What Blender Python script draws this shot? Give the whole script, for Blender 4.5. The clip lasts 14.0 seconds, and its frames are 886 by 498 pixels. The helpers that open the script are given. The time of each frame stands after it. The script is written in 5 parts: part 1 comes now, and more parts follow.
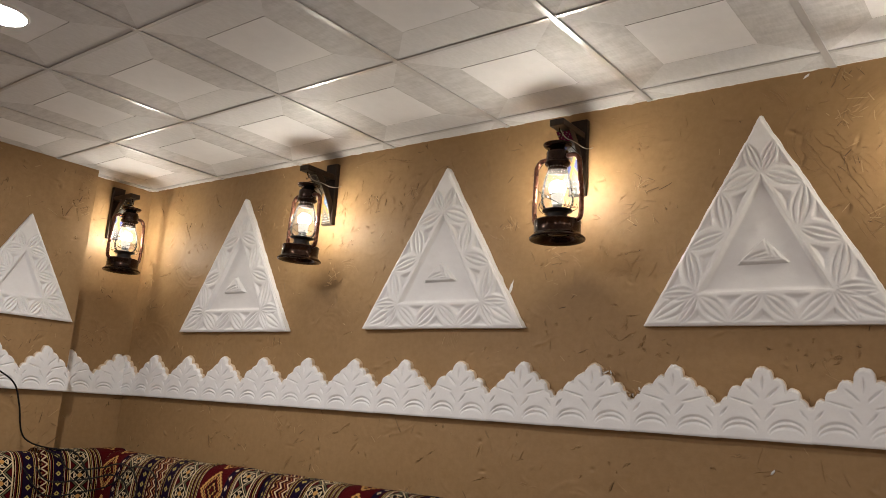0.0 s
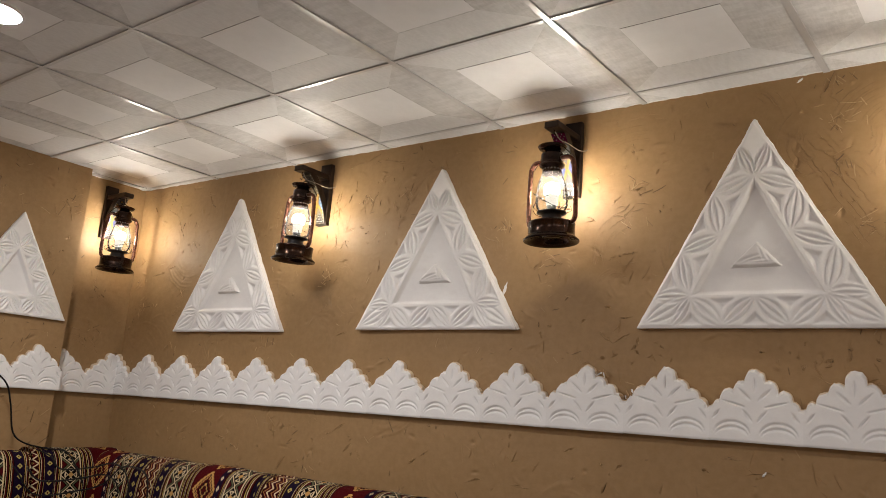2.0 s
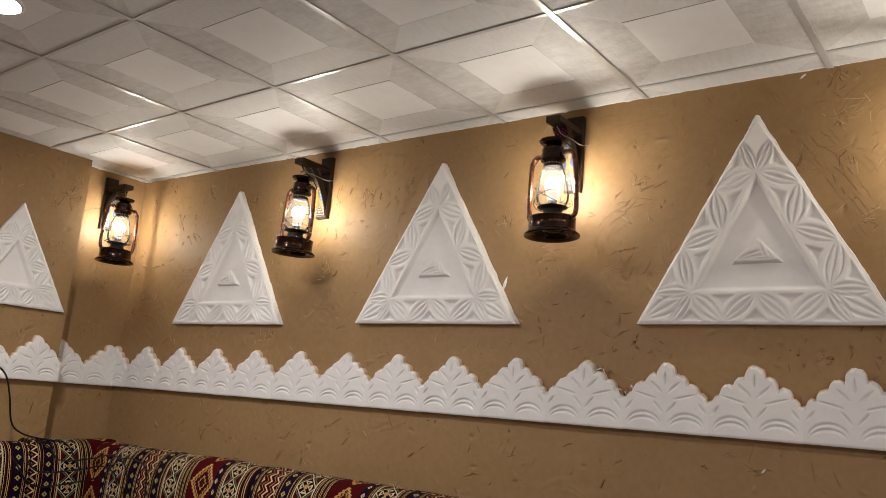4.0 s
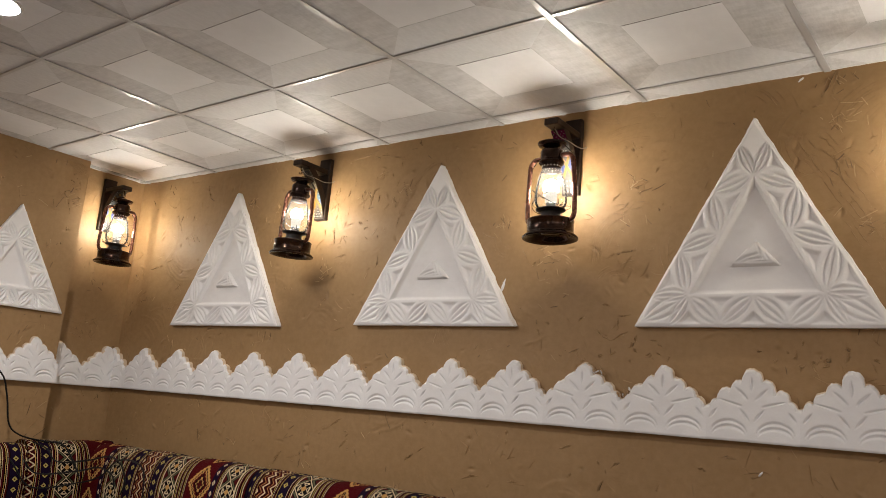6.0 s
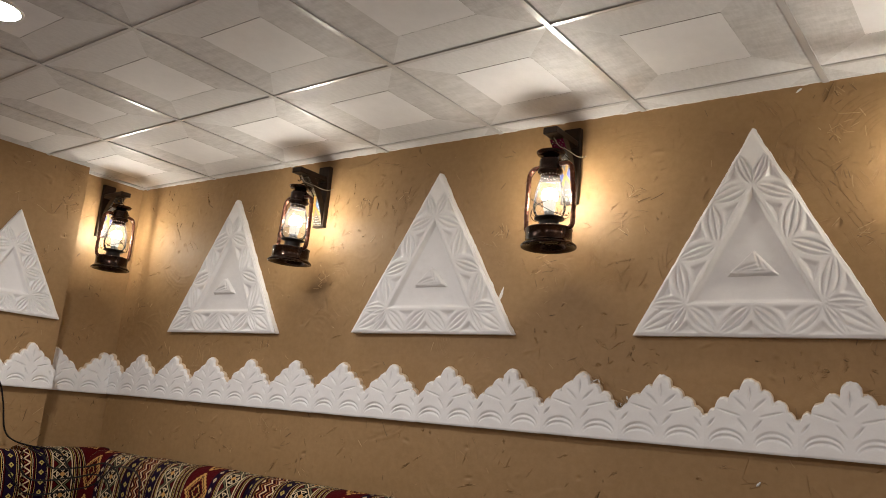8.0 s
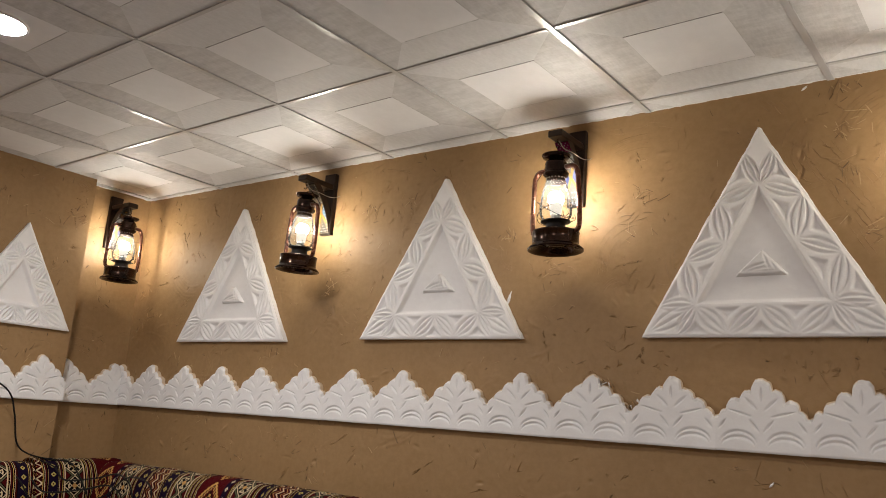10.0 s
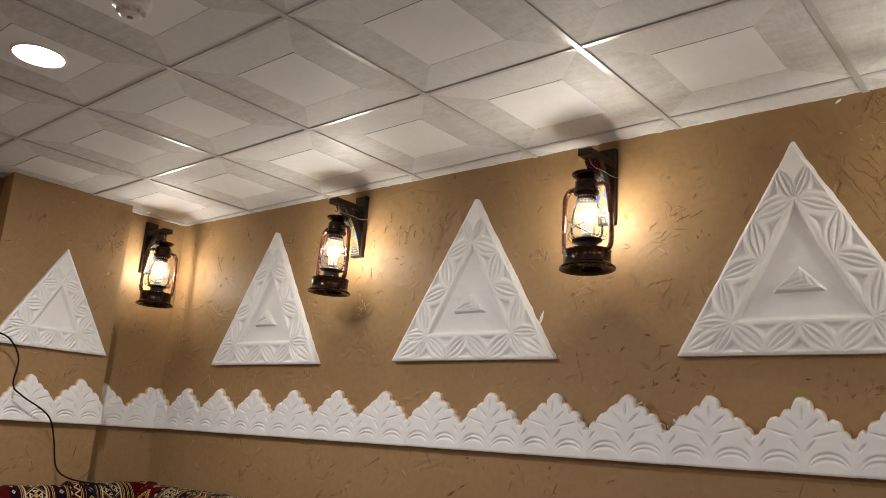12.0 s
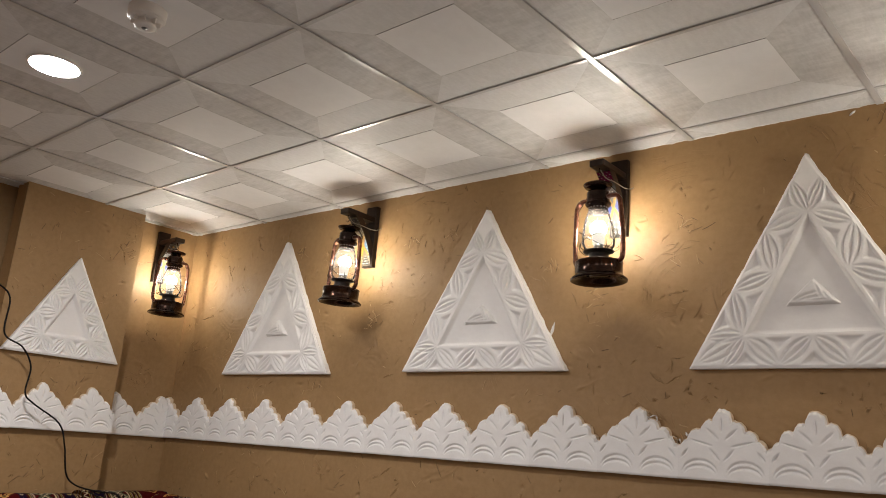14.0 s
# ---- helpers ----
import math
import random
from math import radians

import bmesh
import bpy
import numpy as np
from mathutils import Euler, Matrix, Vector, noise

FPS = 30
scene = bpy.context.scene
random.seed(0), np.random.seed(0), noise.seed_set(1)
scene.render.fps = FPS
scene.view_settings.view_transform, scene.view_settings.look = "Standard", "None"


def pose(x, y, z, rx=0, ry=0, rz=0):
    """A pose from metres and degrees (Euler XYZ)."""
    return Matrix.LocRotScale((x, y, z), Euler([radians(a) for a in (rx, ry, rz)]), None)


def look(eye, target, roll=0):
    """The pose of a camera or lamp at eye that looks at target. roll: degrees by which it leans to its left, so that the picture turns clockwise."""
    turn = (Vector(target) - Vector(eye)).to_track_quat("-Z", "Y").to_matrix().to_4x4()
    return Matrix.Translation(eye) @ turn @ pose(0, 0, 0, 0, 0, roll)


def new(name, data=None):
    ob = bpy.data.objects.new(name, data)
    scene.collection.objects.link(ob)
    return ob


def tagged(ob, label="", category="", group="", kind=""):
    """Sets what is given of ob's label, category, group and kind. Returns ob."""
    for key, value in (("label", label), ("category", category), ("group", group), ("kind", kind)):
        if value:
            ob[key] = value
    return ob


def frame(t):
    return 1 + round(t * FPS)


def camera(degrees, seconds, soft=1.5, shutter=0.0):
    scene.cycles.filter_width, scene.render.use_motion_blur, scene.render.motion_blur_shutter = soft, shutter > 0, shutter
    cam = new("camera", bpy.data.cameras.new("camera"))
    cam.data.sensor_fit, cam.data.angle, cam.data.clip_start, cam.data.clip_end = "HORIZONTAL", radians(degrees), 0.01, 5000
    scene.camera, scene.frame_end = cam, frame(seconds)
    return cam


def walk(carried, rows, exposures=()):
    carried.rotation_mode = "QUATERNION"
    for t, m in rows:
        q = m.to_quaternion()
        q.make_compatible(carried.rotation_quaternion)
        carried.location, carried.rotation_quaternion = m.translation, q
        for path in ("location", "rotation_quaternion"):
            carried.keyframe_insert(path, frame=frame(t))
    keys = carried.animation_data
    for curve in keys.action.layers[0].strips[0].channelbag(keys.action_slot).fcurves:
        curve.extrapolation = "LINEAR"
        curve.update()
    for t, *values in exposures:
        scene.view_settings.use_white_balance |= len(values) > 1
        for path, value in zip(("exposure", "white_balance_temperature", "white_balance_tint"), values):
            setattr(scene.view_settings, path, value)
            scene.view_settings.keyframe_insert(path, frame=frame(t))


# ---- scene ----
cam = camera(59.0, 14.0, soft=0.9)
PATH = [
    (0, (3.487, -1.809, 1.309), (2.271, -0.274, 1.712), 4.0),
    (0.5, (3.488, -1.809, 1.309), (2.276, -0.269, 1.71), 3.9),
    (1, (3.486, -1.808, 1.31), (2.277, -0.266, 1.708), 3.9),
    (1.5, (3.488, -1.809, 1.31), (2.277, -0.268, 1.712), 4.2),
    (2, (3.488, -1.811, 1.307), (2.284, -0.267, 1.715), 4.3),
    (2.5, (3.482, -1.804, 1.31), (2.278, -0.257, 1.704), 4.4),
    (3, (3.483, -1.804, 1.31), (2.276, -0.257, 1.696), 4.4),
    (5.5, (3.484, -1.806, 1.311), (2.284, -0.258, 1.715), 5.1),
    (6, (3.485, -1.807, 1.311), (2.283, -0.258, 1.708), 4.8),
    (6.5, (3.484, -1.805, 1.311), (2.281, -0.257, 1.709), 4.9),
    (7, (3.486, -1.808, 1.309), (2.286, -0.261, 1.716), 5.1),
    (7.5, (3.484, -1.808, 1.309), (2.287, -0.261, 1.724), 5.2),
    (10, (3.485, -1.806, 1.309), (2.274, -0.273, 1.739), 4.2),
    (10.5, (3.483, -1.806, 1.309), (2.255, -0.288, 1.743), 4.2),
    (11, (3.488, -1.808, 1.309), (2.245, -0.306, 1.756), 4.1),
    (11.5, (3.483, -1.805, 1.31), (2.227, -0.319, 1.769), 3.9),
    (12, (3.484, -1.805, 1.31), (2.217, -0.333, 1.785), 3.9),
    (12.5, (3.485, -1.806, 1.309), (2.212, -0.344, 1.804), 4.1),
    (13, (3.482, -1.804, 1.309), (2.206, -0.349, 1.815), 4.2),
    (13.5, (3.482, -1.804, 1.31), (2.202, -0.354, 1.816), 4.3),
    (14, (3.481, -1.803, 1.31), (2.196, -0.355, 1.81), 4.4),
]
walk(cam, [(t, look(eye, target, roll)) for t, eye, target, roll in PATH])

# ---- world: almost no light comes from outside this closed room ----
world = bpy.data.worlds.new("world")
world.use_nodes = True
world.node_tree.nodes["Background"].inputs["Color"].default_value = (0.02, 0.02, 0.022, 1)
world.node_tree.nodes["Background"].inputs["Strength"].default_value = 0.3
scene.world = world
scene.view_settings.exposure = 0.10

BULB_POWER = 238.0       # radiance of the lantern bulbs
BULB_COLOR = (1.0, 0.91, 0.77)
DOWN_POWER = 470.0        # radiance of the ceiling lights
DOWN_COLOR = (1.0, 0.955, 0.935)

# ---- plan ----
CEIL = 2.45              # ceiling height
TILE = 0.6               # ceiling module
WALL_Y, WALL_K = 0.642, 0.0245   # main wall: y = WALL_Y + WALL_K * x
COL_X, COL_Y0, COL_Y1 = -0.53, -0.40, 0.226   # pilaster front face and its two edges
NICHE_X = -0.65          # wall beside the pilaster
ROOM_X1, ROOM_Y0 = 6.0, -4.2
MAIN = Matrix.Translation((0, WALL_Y, 0)) @ Matrix.Rotation(math.atan(WALL_K), 4, "Z")


def side_frame(x):
    """Frame of a wall that faces +x: local x runs along world y, local -y into the room."""
    return Matrix.Translation((x, 0, 0)) @ Matrix.Rotation(radians(90), 4, "Z")


# ---- mesh helpers ----
def mesh_from(name, verts, faces, mats, smooth=False, mat_index=None):
    me = bpy.data.meshes.new(name)
    me.from_pydata([tuple(v) for v in verts], [], [tuple(f) for f in faces])
    for m in mats:
        me.materials.append(m)
    if mat_index is not None:
        me.polygons.foreach_set("material_index", np.asarray(mat_index, dtype=np.int32))
    me.polygons.foreach_set("use_smooth", np.full(len(me.polygons), smooth, dtype=bool))
    me.update()
    return me


def finish(bm, name, mats, smooth=False):
    me = bpy.data.meshes.new(name)
    bmesh.ops.recalc_face_normals(bm, faces=bm.faces)
    bm.to_mesh(me)
    bm.free()
    for m in mats if isinstance(mats, (list, tuple)) else [mats]:
        me.materials.append(m)
    me.polygons.foreach_set("use_smooth", np.full(len(me.polygons), smooth, dtype=bool))
    return me


def part(name, bm, material, parent, label="", smooth=False, at=None):
    ob = new(name, bm if isinstance(bm, bpy.types.Mesh) else finish(bm, name, material, smooth))
    ob.parent = parent
    if at is not None:
        ob.matrix_basis = at
    if label:
        tagged(ob, label)
    return ob


def box(x0, x1, y0, y1, z0, z1, bevel=0.0, bm=None):
    own = bmesh.new()
    bmesh.ops.create_cube(own, size=1)
    bmesh.ops.scale(own, vec=(x1 - x0, y1 - y0, z1 - z0), verts=own.verts)
    bmesh.ops.translate(own, vec=((x0 + x1) / 2, (y0 + y1) / 2, (z0 + z1) / 2), verts=own.verts)
    if bevel:
        bmesh.ops.bevel(own, geom=own.edges[:], offset=bevel, segments=2, affect="EDGES", profile=0.6)
    if bm is None:
        return own
    me = bpy.data.meshes.new("tmp")
    own.to_mesh(me)
    own.free()
    bm.from_mesh(me)
    bpy.data.meshes.remove(me)
    return bm


def lathe(profile, n=32, bm=None):
    """Turns (radius, z) pairs round the z axis."""
    bm = bm or bmesh.new()
    rings = []
    for r, z in profile:
        if r < 1e-5:
            rings.append([bm.verts.new((0, 0, z))])
        else:
            rings.append([bm.verts.new((r * math.cos(2 * math.pi * k / n), r * math.sin(2 * math.pi * k / n), z)) for k in range(n)])
    for a, b in zip(rings, rings[1:]):
        for k in range(n):
            j = (k + 1) % n
            if len(a) == 1 and len(b) == 1:
                continue
            if len(a) == 1:
                bm.faces.new((a[0], b[j], b[k]))
            elif len(b) == 1:
                bm.faces.new((a[k], a[j], b[0]))
            else:
                bm.faces.new((a[k], a[j], b[j], b[k]))
    return bm


def tube(points, radius, n=8, bm=None, closed=False):
    """A round tube along points."""
    bm = bm or bmesh.new()
    pts = [Vector(p) for p in points]
    rings = []
    last = None
    for i, p in enumerate(pts):
        if closed:
            d = pts[(i + 1) % len(pts)] - pts[i - 1]
        else:
            d = pts[min(i + 1, len(pts) - 1)] - pts[max(i - 1, 0)]
        d.normalize()
        ref = last if last is not None else (Vector((0, 0, 1)) if abs(d.z) < 0.9 else Vector((1, 0, 0)))
        a = (ref - d * ref.dot(d)).normalized()
        last = a
        b = d.cross(a)
        rings.append([bm.verts.new(p + radius * (a * math.cos(2 * math.pi * k / n) + b * math.sin(2 * math.pi * k / n))) for k in range(n)])
    pairs = list(zip(rings, rings[1:])) + ([(rings[-1], rings[0])] if closed else [])
    for r, s in pairs:
        for k in range(n):
            j = (k + 1) % n
            bm.faces.new((r[k], r[j], s[j], s[k]))
    if not closed:
        bm.faces.new(rings[0][::-1])
        bm.faces.new(rings[-1])
    return bm


def smooth_path(points, n=10):
    """Catmull-Rom through points."""
    p = [Vector(q) for q in points]
    p = [2 * p[0] - p[1]] + p + [2 * p[-1] - p[-2]]
    out = []
    for i in range(1, len(p) - 2):
        for k in range(n):
            t = k / n
            out.append(0.5 * ((2 * p[i]) + (p[i + 1] - p[i - 1]) * t + (2 * p[i - 1] - 5 * p[i] + 4 * p[i + 1] - p[i + 2]) * t * t
                              + (3 * p[i] - p[i - 1] - 3 * p[i + 1] + p[i + 2]) * t * t * t))
    out.append(p[-2])
    return out


def smoothstep(a, b, x):
    t = np.clip((x - a) / (b - a), 0, 1)
    return t * t * (3 - 2 * t)


def value_noise(x, y, seed, cell):
    """Smooth noise in 0..1 on numpy arrays."""
    rng = np.random.RandomState(seed)
    table = rng.rand(64, 64)
    u, v = x / cell, y / cell
    i, j = np.floor(u).astype(int), np.floor(v).astype(int)
    fu, fv = u - i, v - j
    fu, fv = fu * fu * (3 - 2 * fu), fv * fv * (3 - 2 * fv)
    g = lambda a, b: table[a % 64, b % 64]
    return (g(i, j) * (1 - fu) + g(i + 1, j) * fu) * (1 - fv) + (g(i, j + 1) * (1 - fu) + g(i + 1, j + 1) * fu) * fv


def groove(px, pz, curve, width, depth, taper=True):
    """Depth of a gouge along a curve of (x, z) points."""
    c = np.asarray(curve, float)
    best = np.full(px.shape, 9.0)
    along = np.zeros(px.shape)
    n = len(c) - 1
    for k in range(n):
        a, b = c[k], c[k + 1]
        d = b - a
        t = np.clip(((px - a[0]) * d[0] + (pz - a[1]) * d[1]) / (d @ d), 0, 1)
        dist = np.hypot(px - a[0] - t * d[0], pz - a[1] - t * d[1])
        near = dist < best
        best = np.where(near, dist, best)
        along = np.where(near, (k + t) / n, along)
    w = width * (np.sin(np.pi * np.clip(along, 0.04, 0.96)) ** 0.6 if taper else 1.0)
    return depth * (1 - smoothstep(0.0, 1.0, best / w)) * (w / width)


# ---- materials ----
def material(name, color, rough=0.6, metal=0.0, spec=0.5):
    m = bpy.data.materials.new(name)
    m.use_nodes = True
    b = m.node_tree.nodes["Principled BSDF"]
    b.inputs["Base Color"].default_value = (*color, 1)
    b.inputs["Roughness"].default_value = rough
    b.inputs["Metallic"].default_value = metal
    b.inputs["Specular IOR Level"].default_value = spec
    return m, m.node_tree, b


def node(nt, kind, **sets):
    n = nt.nodes.new(kind)
    for key, value in sets.items():
        if key in n.inputs:
            n.inputs[key].default_value = value
    return n


def noise_tex(nt, scale, detail=4.0, rough=0.55, vec=None, stretch=None):
    tc = nt.nodes.new("ShaderNodeTexCoord")
    src = tc.outputs["Object"] if vec is None else vec
    if stretch:
        mp = nt.nodes.new("ShaderNodeMapping")
        mp.inputs["Scale"].default_value = stretch
        nt.links.new(src, mp.inputs["Vector"])
        src = mp.outputs["Vector"]
    n = nt.nodes.new("ShaderNodeTexNoise")
    n.inputs["Scale"].default_value, n.inputs["Detail"].default_value, n.inputs["Roughness"].default_value = scale, detail, rough
    nt.links.new(src, n.inputs["Vector"])
    return n.outputs["Fac"]


def ramp(nt, fac, stops, mode="LINEAR"):
    r = nt.nodes.new("ShaderNodeValToRGB")
    r.color_ramp.interpolation = mode
    els = r.color_ramp.elements
    while len(els) < len(stops):
        els.new(0.5)
    for e, (p, c) in zip(els, stops):
        e.position, e.color = p, (*c, 1)
    nt.links.new(fac, r.inputs["Fac"])
    return r.outputs["Color"]


def mix(nt, fac, a, b, mode="MIX"):
    m = nt.nodes.new("ShaderNodeMix")
    m.data_type, m.blend_type = "RGBA", mode
    for sock, v in ((m.inputs[0], fac), (m.inputs[6], a), (m.inputs[7], b)):
        if isinstance(v, (int, float)):
            sock.default_value = v
        elif isinstance(v, tuple):
            sock.default_value = (*v, 1)
        else:
            nt.links.new(v, sock)
    return m.outputs[2]


def bump(nt, b, height, strength, distance):
    n = nt.nodes.new("ShaderNodeBump")
    n.inputs["Strength"].default_value, n.inputs["Distance"].default_value = strength, distance
    nt.links.new(height, n.inputs["Height"])
    nt.links.new(n.outputs["Normal"], b.inputs["Normal"])


def math_node(nt, op, a, b=None, c=None):
    m = nt.nodes.new("ShaderNodeMath")
    m.operation = op
    for sock, v in zip(m.inputs, (a, b, c)):
        if v is None:
            continue
        if isinstance(v, (int, float)):
            sock.default_value = v
        else:
            nt.links.new(v, sock)
    return m.outputs[0]


def plaster_material():
    m, nt, b = material("mud_plaster", (0.33, 0.2, 0.1), 0.62, spec=0.35)
    big = noise_tex(nt, 2.2, 5)
    fine = noise_tex(nt, 38, 6, 0.6)
    streak = noise_tex(nt, 60, 5, 0.7, stretch=(0.35, 1, 1))
    col = ramp(nt, big, [(0.3, (0.268, 0.160, 0.068)), (0.7, (0.320, 0.197, 0.090))])
    col = mix(nt, 0.16, col, ramp(nt, fine, [(0.35, (0.16, 0.10, 0.042)), (0.62, (0.33, 0.22, 0.11))]))
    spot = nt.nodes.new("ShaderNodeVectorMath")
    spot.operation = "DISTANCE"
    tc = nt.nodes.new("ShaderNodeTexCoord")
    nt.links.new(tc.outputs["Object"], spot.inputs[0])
    spot.inputs[1].default_value = (0.880, 0.0, 1.832)      # dark grey smudge with a noisy edge
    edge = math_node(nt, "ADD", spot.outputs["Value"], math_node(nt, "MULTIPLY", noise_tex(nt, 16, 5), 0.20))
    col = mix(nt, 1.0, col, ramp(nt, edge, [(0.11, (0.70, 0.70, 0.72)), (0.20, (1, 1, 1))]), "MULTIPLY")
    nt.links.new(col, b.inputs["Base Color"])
    nt.links.new(ramp(nt, big, [(0.3, (0.5,) * 3), (0.7, (0.68,) * 3)]), b.inputs["Roughness"])
    h = math_node(nt, "ADD", math_node(nt, "MULTIPLY", fine, 0.6), math_node(nt, "MULTIPLY", streak, 0.4))
    bump(nt, b, h, 0.35, 0.004)
    return m


def gypsum_material():
    m, nt, b = material("gypsum", (0.8, 0.79, 0.78), 0.55, spec=0.4)
    big, fine = noise_tex(nt, 6, 4), noise_tex(nt, 120, 4)
    col = ramp(nt, big, [(0.3, (0.70, 0.69, 0.685)), (0.65, (0.78, 0.773, 0.768))])
    col = mix(nt, 0.12, col, ramp(nt, noise_tex(nt, 25, 6, 0.7), [(0.5, (0.82, 0.81, 0.8)), (0.75, (0.55, 0.5, 0.45))]))
    nt.links.new(col, b.inputs["Base Color"])
    bump(nt, b, fine, 0.18, 0.002)
    return m


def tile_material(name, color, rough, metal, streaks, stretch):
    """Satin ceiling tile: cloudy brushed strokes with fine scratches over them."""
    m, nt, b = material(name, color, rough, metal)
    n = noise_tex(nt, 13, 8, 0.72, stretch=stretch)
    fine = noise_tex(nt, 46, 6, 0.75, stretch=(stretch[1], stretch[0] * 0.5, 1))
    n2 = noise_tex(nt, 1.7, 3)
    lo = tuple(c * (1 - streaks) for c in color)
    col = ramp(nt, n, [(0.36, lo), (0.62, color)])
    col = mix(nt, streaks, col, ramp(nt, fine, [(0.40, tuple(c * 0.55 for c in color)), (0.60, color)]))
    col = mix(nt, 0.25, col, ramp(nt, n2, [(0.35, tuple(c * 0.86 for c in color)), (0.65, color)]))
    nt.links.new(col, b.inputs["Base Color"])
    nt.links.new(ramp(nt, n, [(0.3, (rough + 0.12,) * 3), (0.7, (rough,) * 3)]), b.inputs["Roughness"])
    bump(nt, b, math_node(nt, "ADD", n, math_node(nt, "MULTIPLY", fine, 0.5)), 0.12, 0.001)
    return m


PLASTER = plaster_material()
GYPSUM = gypsum_material()
RAW_RIM = material("raw_plaster_rim", (0.62, 0.50, 0.36), 0.7)[0]
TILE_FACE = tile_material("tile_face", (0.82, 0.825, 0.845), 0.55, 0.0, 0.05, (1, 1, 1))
# satin borders; the dark side of their brushed sheen is put into base colour
TILE_SIDE = tile_material("tile_silk_painted_sheen", (0.69, 0.69, 0.70), 0.58, 0.16, 0.28, (0.9, 2.6, 1))
TILE_END = tile_material("tile_satin_painted_sheen", (0.73, 0.735, 0.75), 0.60, 0.08, 0.12, (5.0, 1.6, 1))
TILE_GAP = material("tile_joint", (0.10, 0.095, 0.09), 0.8)[0]
GRID_METAL = material("grid_metal", (0.52, 0.52, 0.53), 0.30, 0.32)[0]


def straw_material():
    m, nt, b = material("straw_fibre", (0.13, 0.07, 0.028), 0.7)
    geo = nt.nodes.new("ShaderNodeNewGeometry")
    nt.links.new(ramp(nt, geo.outputs["Random Per Island"], [(0.0, (0.11, 0.062, 0.026)), (0.30, (0.17, 0.10, 0.04)), (0.6, (0.33, 0.205, 0.093)), (1.0, (0.43, 0.29, 0.15))]), b.inputs["Base Color"])
    return m


STRAW = straw_material()


def bronze_material():
    m, nt, b = material("aged_bronze", (0.06, 0.035, 0.022), 0.32, 0.85)
    n = noise_tex(nt, 14, 3)
    nt.links.new(ramp(nt, n, [(0.35, (0.012, 0.008, 0.0065)), (0.6, (0.038, 0.020, 0.013)), (0.85, (0.12, 0.058, 0.032))]), b.inputs["Base Color"])
    nt.links.new(ramp(nt, n, [(0.3, (0.25,) * 3), (0.7, (0.16,) * 3)]), b.inputs["Roughness"])
    return m


def wood_material(name, a, c, rough):
    m, nt, b = material(name, a, rough)
    n = noise_tex(nt, 20, 6, 0.6, stretch=(1, 1, 0.15))
    nt.links.new(ramp(nt, n, [(0.3, a), (0.7, c)]), b.inputs["Base Color"])
    bump(nt, b, n, 0.2, 0.002)
    b.inputs["Specular IOR Level"].default_value = 0.25
    return m


BRONZE = bronze_material()


def copper_material():
    m, nt, b = material("copper_tube", (0.2, 0.09, 0.06), 0.28, 0.9)
    n = noise_tex(nt, 26, 4)
    nt.links.new(ramp(nt, n, [(0.3, (0.035, 0.016, 0.012)), (0.55, (0.14, 0.058, 0.038)), (0.8, (0.30, 0.135, 0.085))]), b.inputs["Base Color"])
    nt.links.new(ramp(nt, n, [(0.3, (0.34,) * 3), (0.7, (0.2,) * 3)]), b.inputs["Roughness"])
    return m


COPPER = copper_material()
SOOTED = material("sooted_metal", (0.012, 0.010, 0.009), 0.5, 0.0, 0.3)[0]
WOOD = wood_material("dark_wood", (0.011, 0.006, 0.0045), (0.030, 0.016, 0.010), 0.42)
CORD_WHITE = material("cord_white", (0.36, 0.31, 0.24), 0.5)[0]
CABLE = material("cable_black", (0.004, 0.0035, 0.0035), 0.6, spec=0.2)[0]
PLASTIC = material("plastic_white", (0.72, 0.71, 0.70), 0.35)[0]
PLASTIC_DARK = material("plastic_grey", (0.12, 0.12, 0.125), 0.4)[0]
MOSAIC = {
    "yellow": material("mosaic_yellow", (0.19, 0.095, 0.004), 0.4)[0],
    "blue": material("mosaic_blue", (0.008, 0.020, 0.11), 0.4)[0],
    "white": material("mosaic_white", (0.30, 0.29, 0.27), 0.4)[0],
    "purple": material("mosaic_purple", (0.10, 0.010, 0.045), 0.25)[0],
    "grey": material("mosaic_grey", (0.050, 0.049, 0.046), 0.45)[0],
    "sky": material("mosaic_sky_blue", (0.03, 0.075, 0.15), 0.4)[0],
    "dark": material("mosaic_dark", (0.016, 0.014, 0.013), 0.5)[0],
    "cream": material("mosaic_cream", (0.075, 0.060, 0.036), 0.45)[0],
}


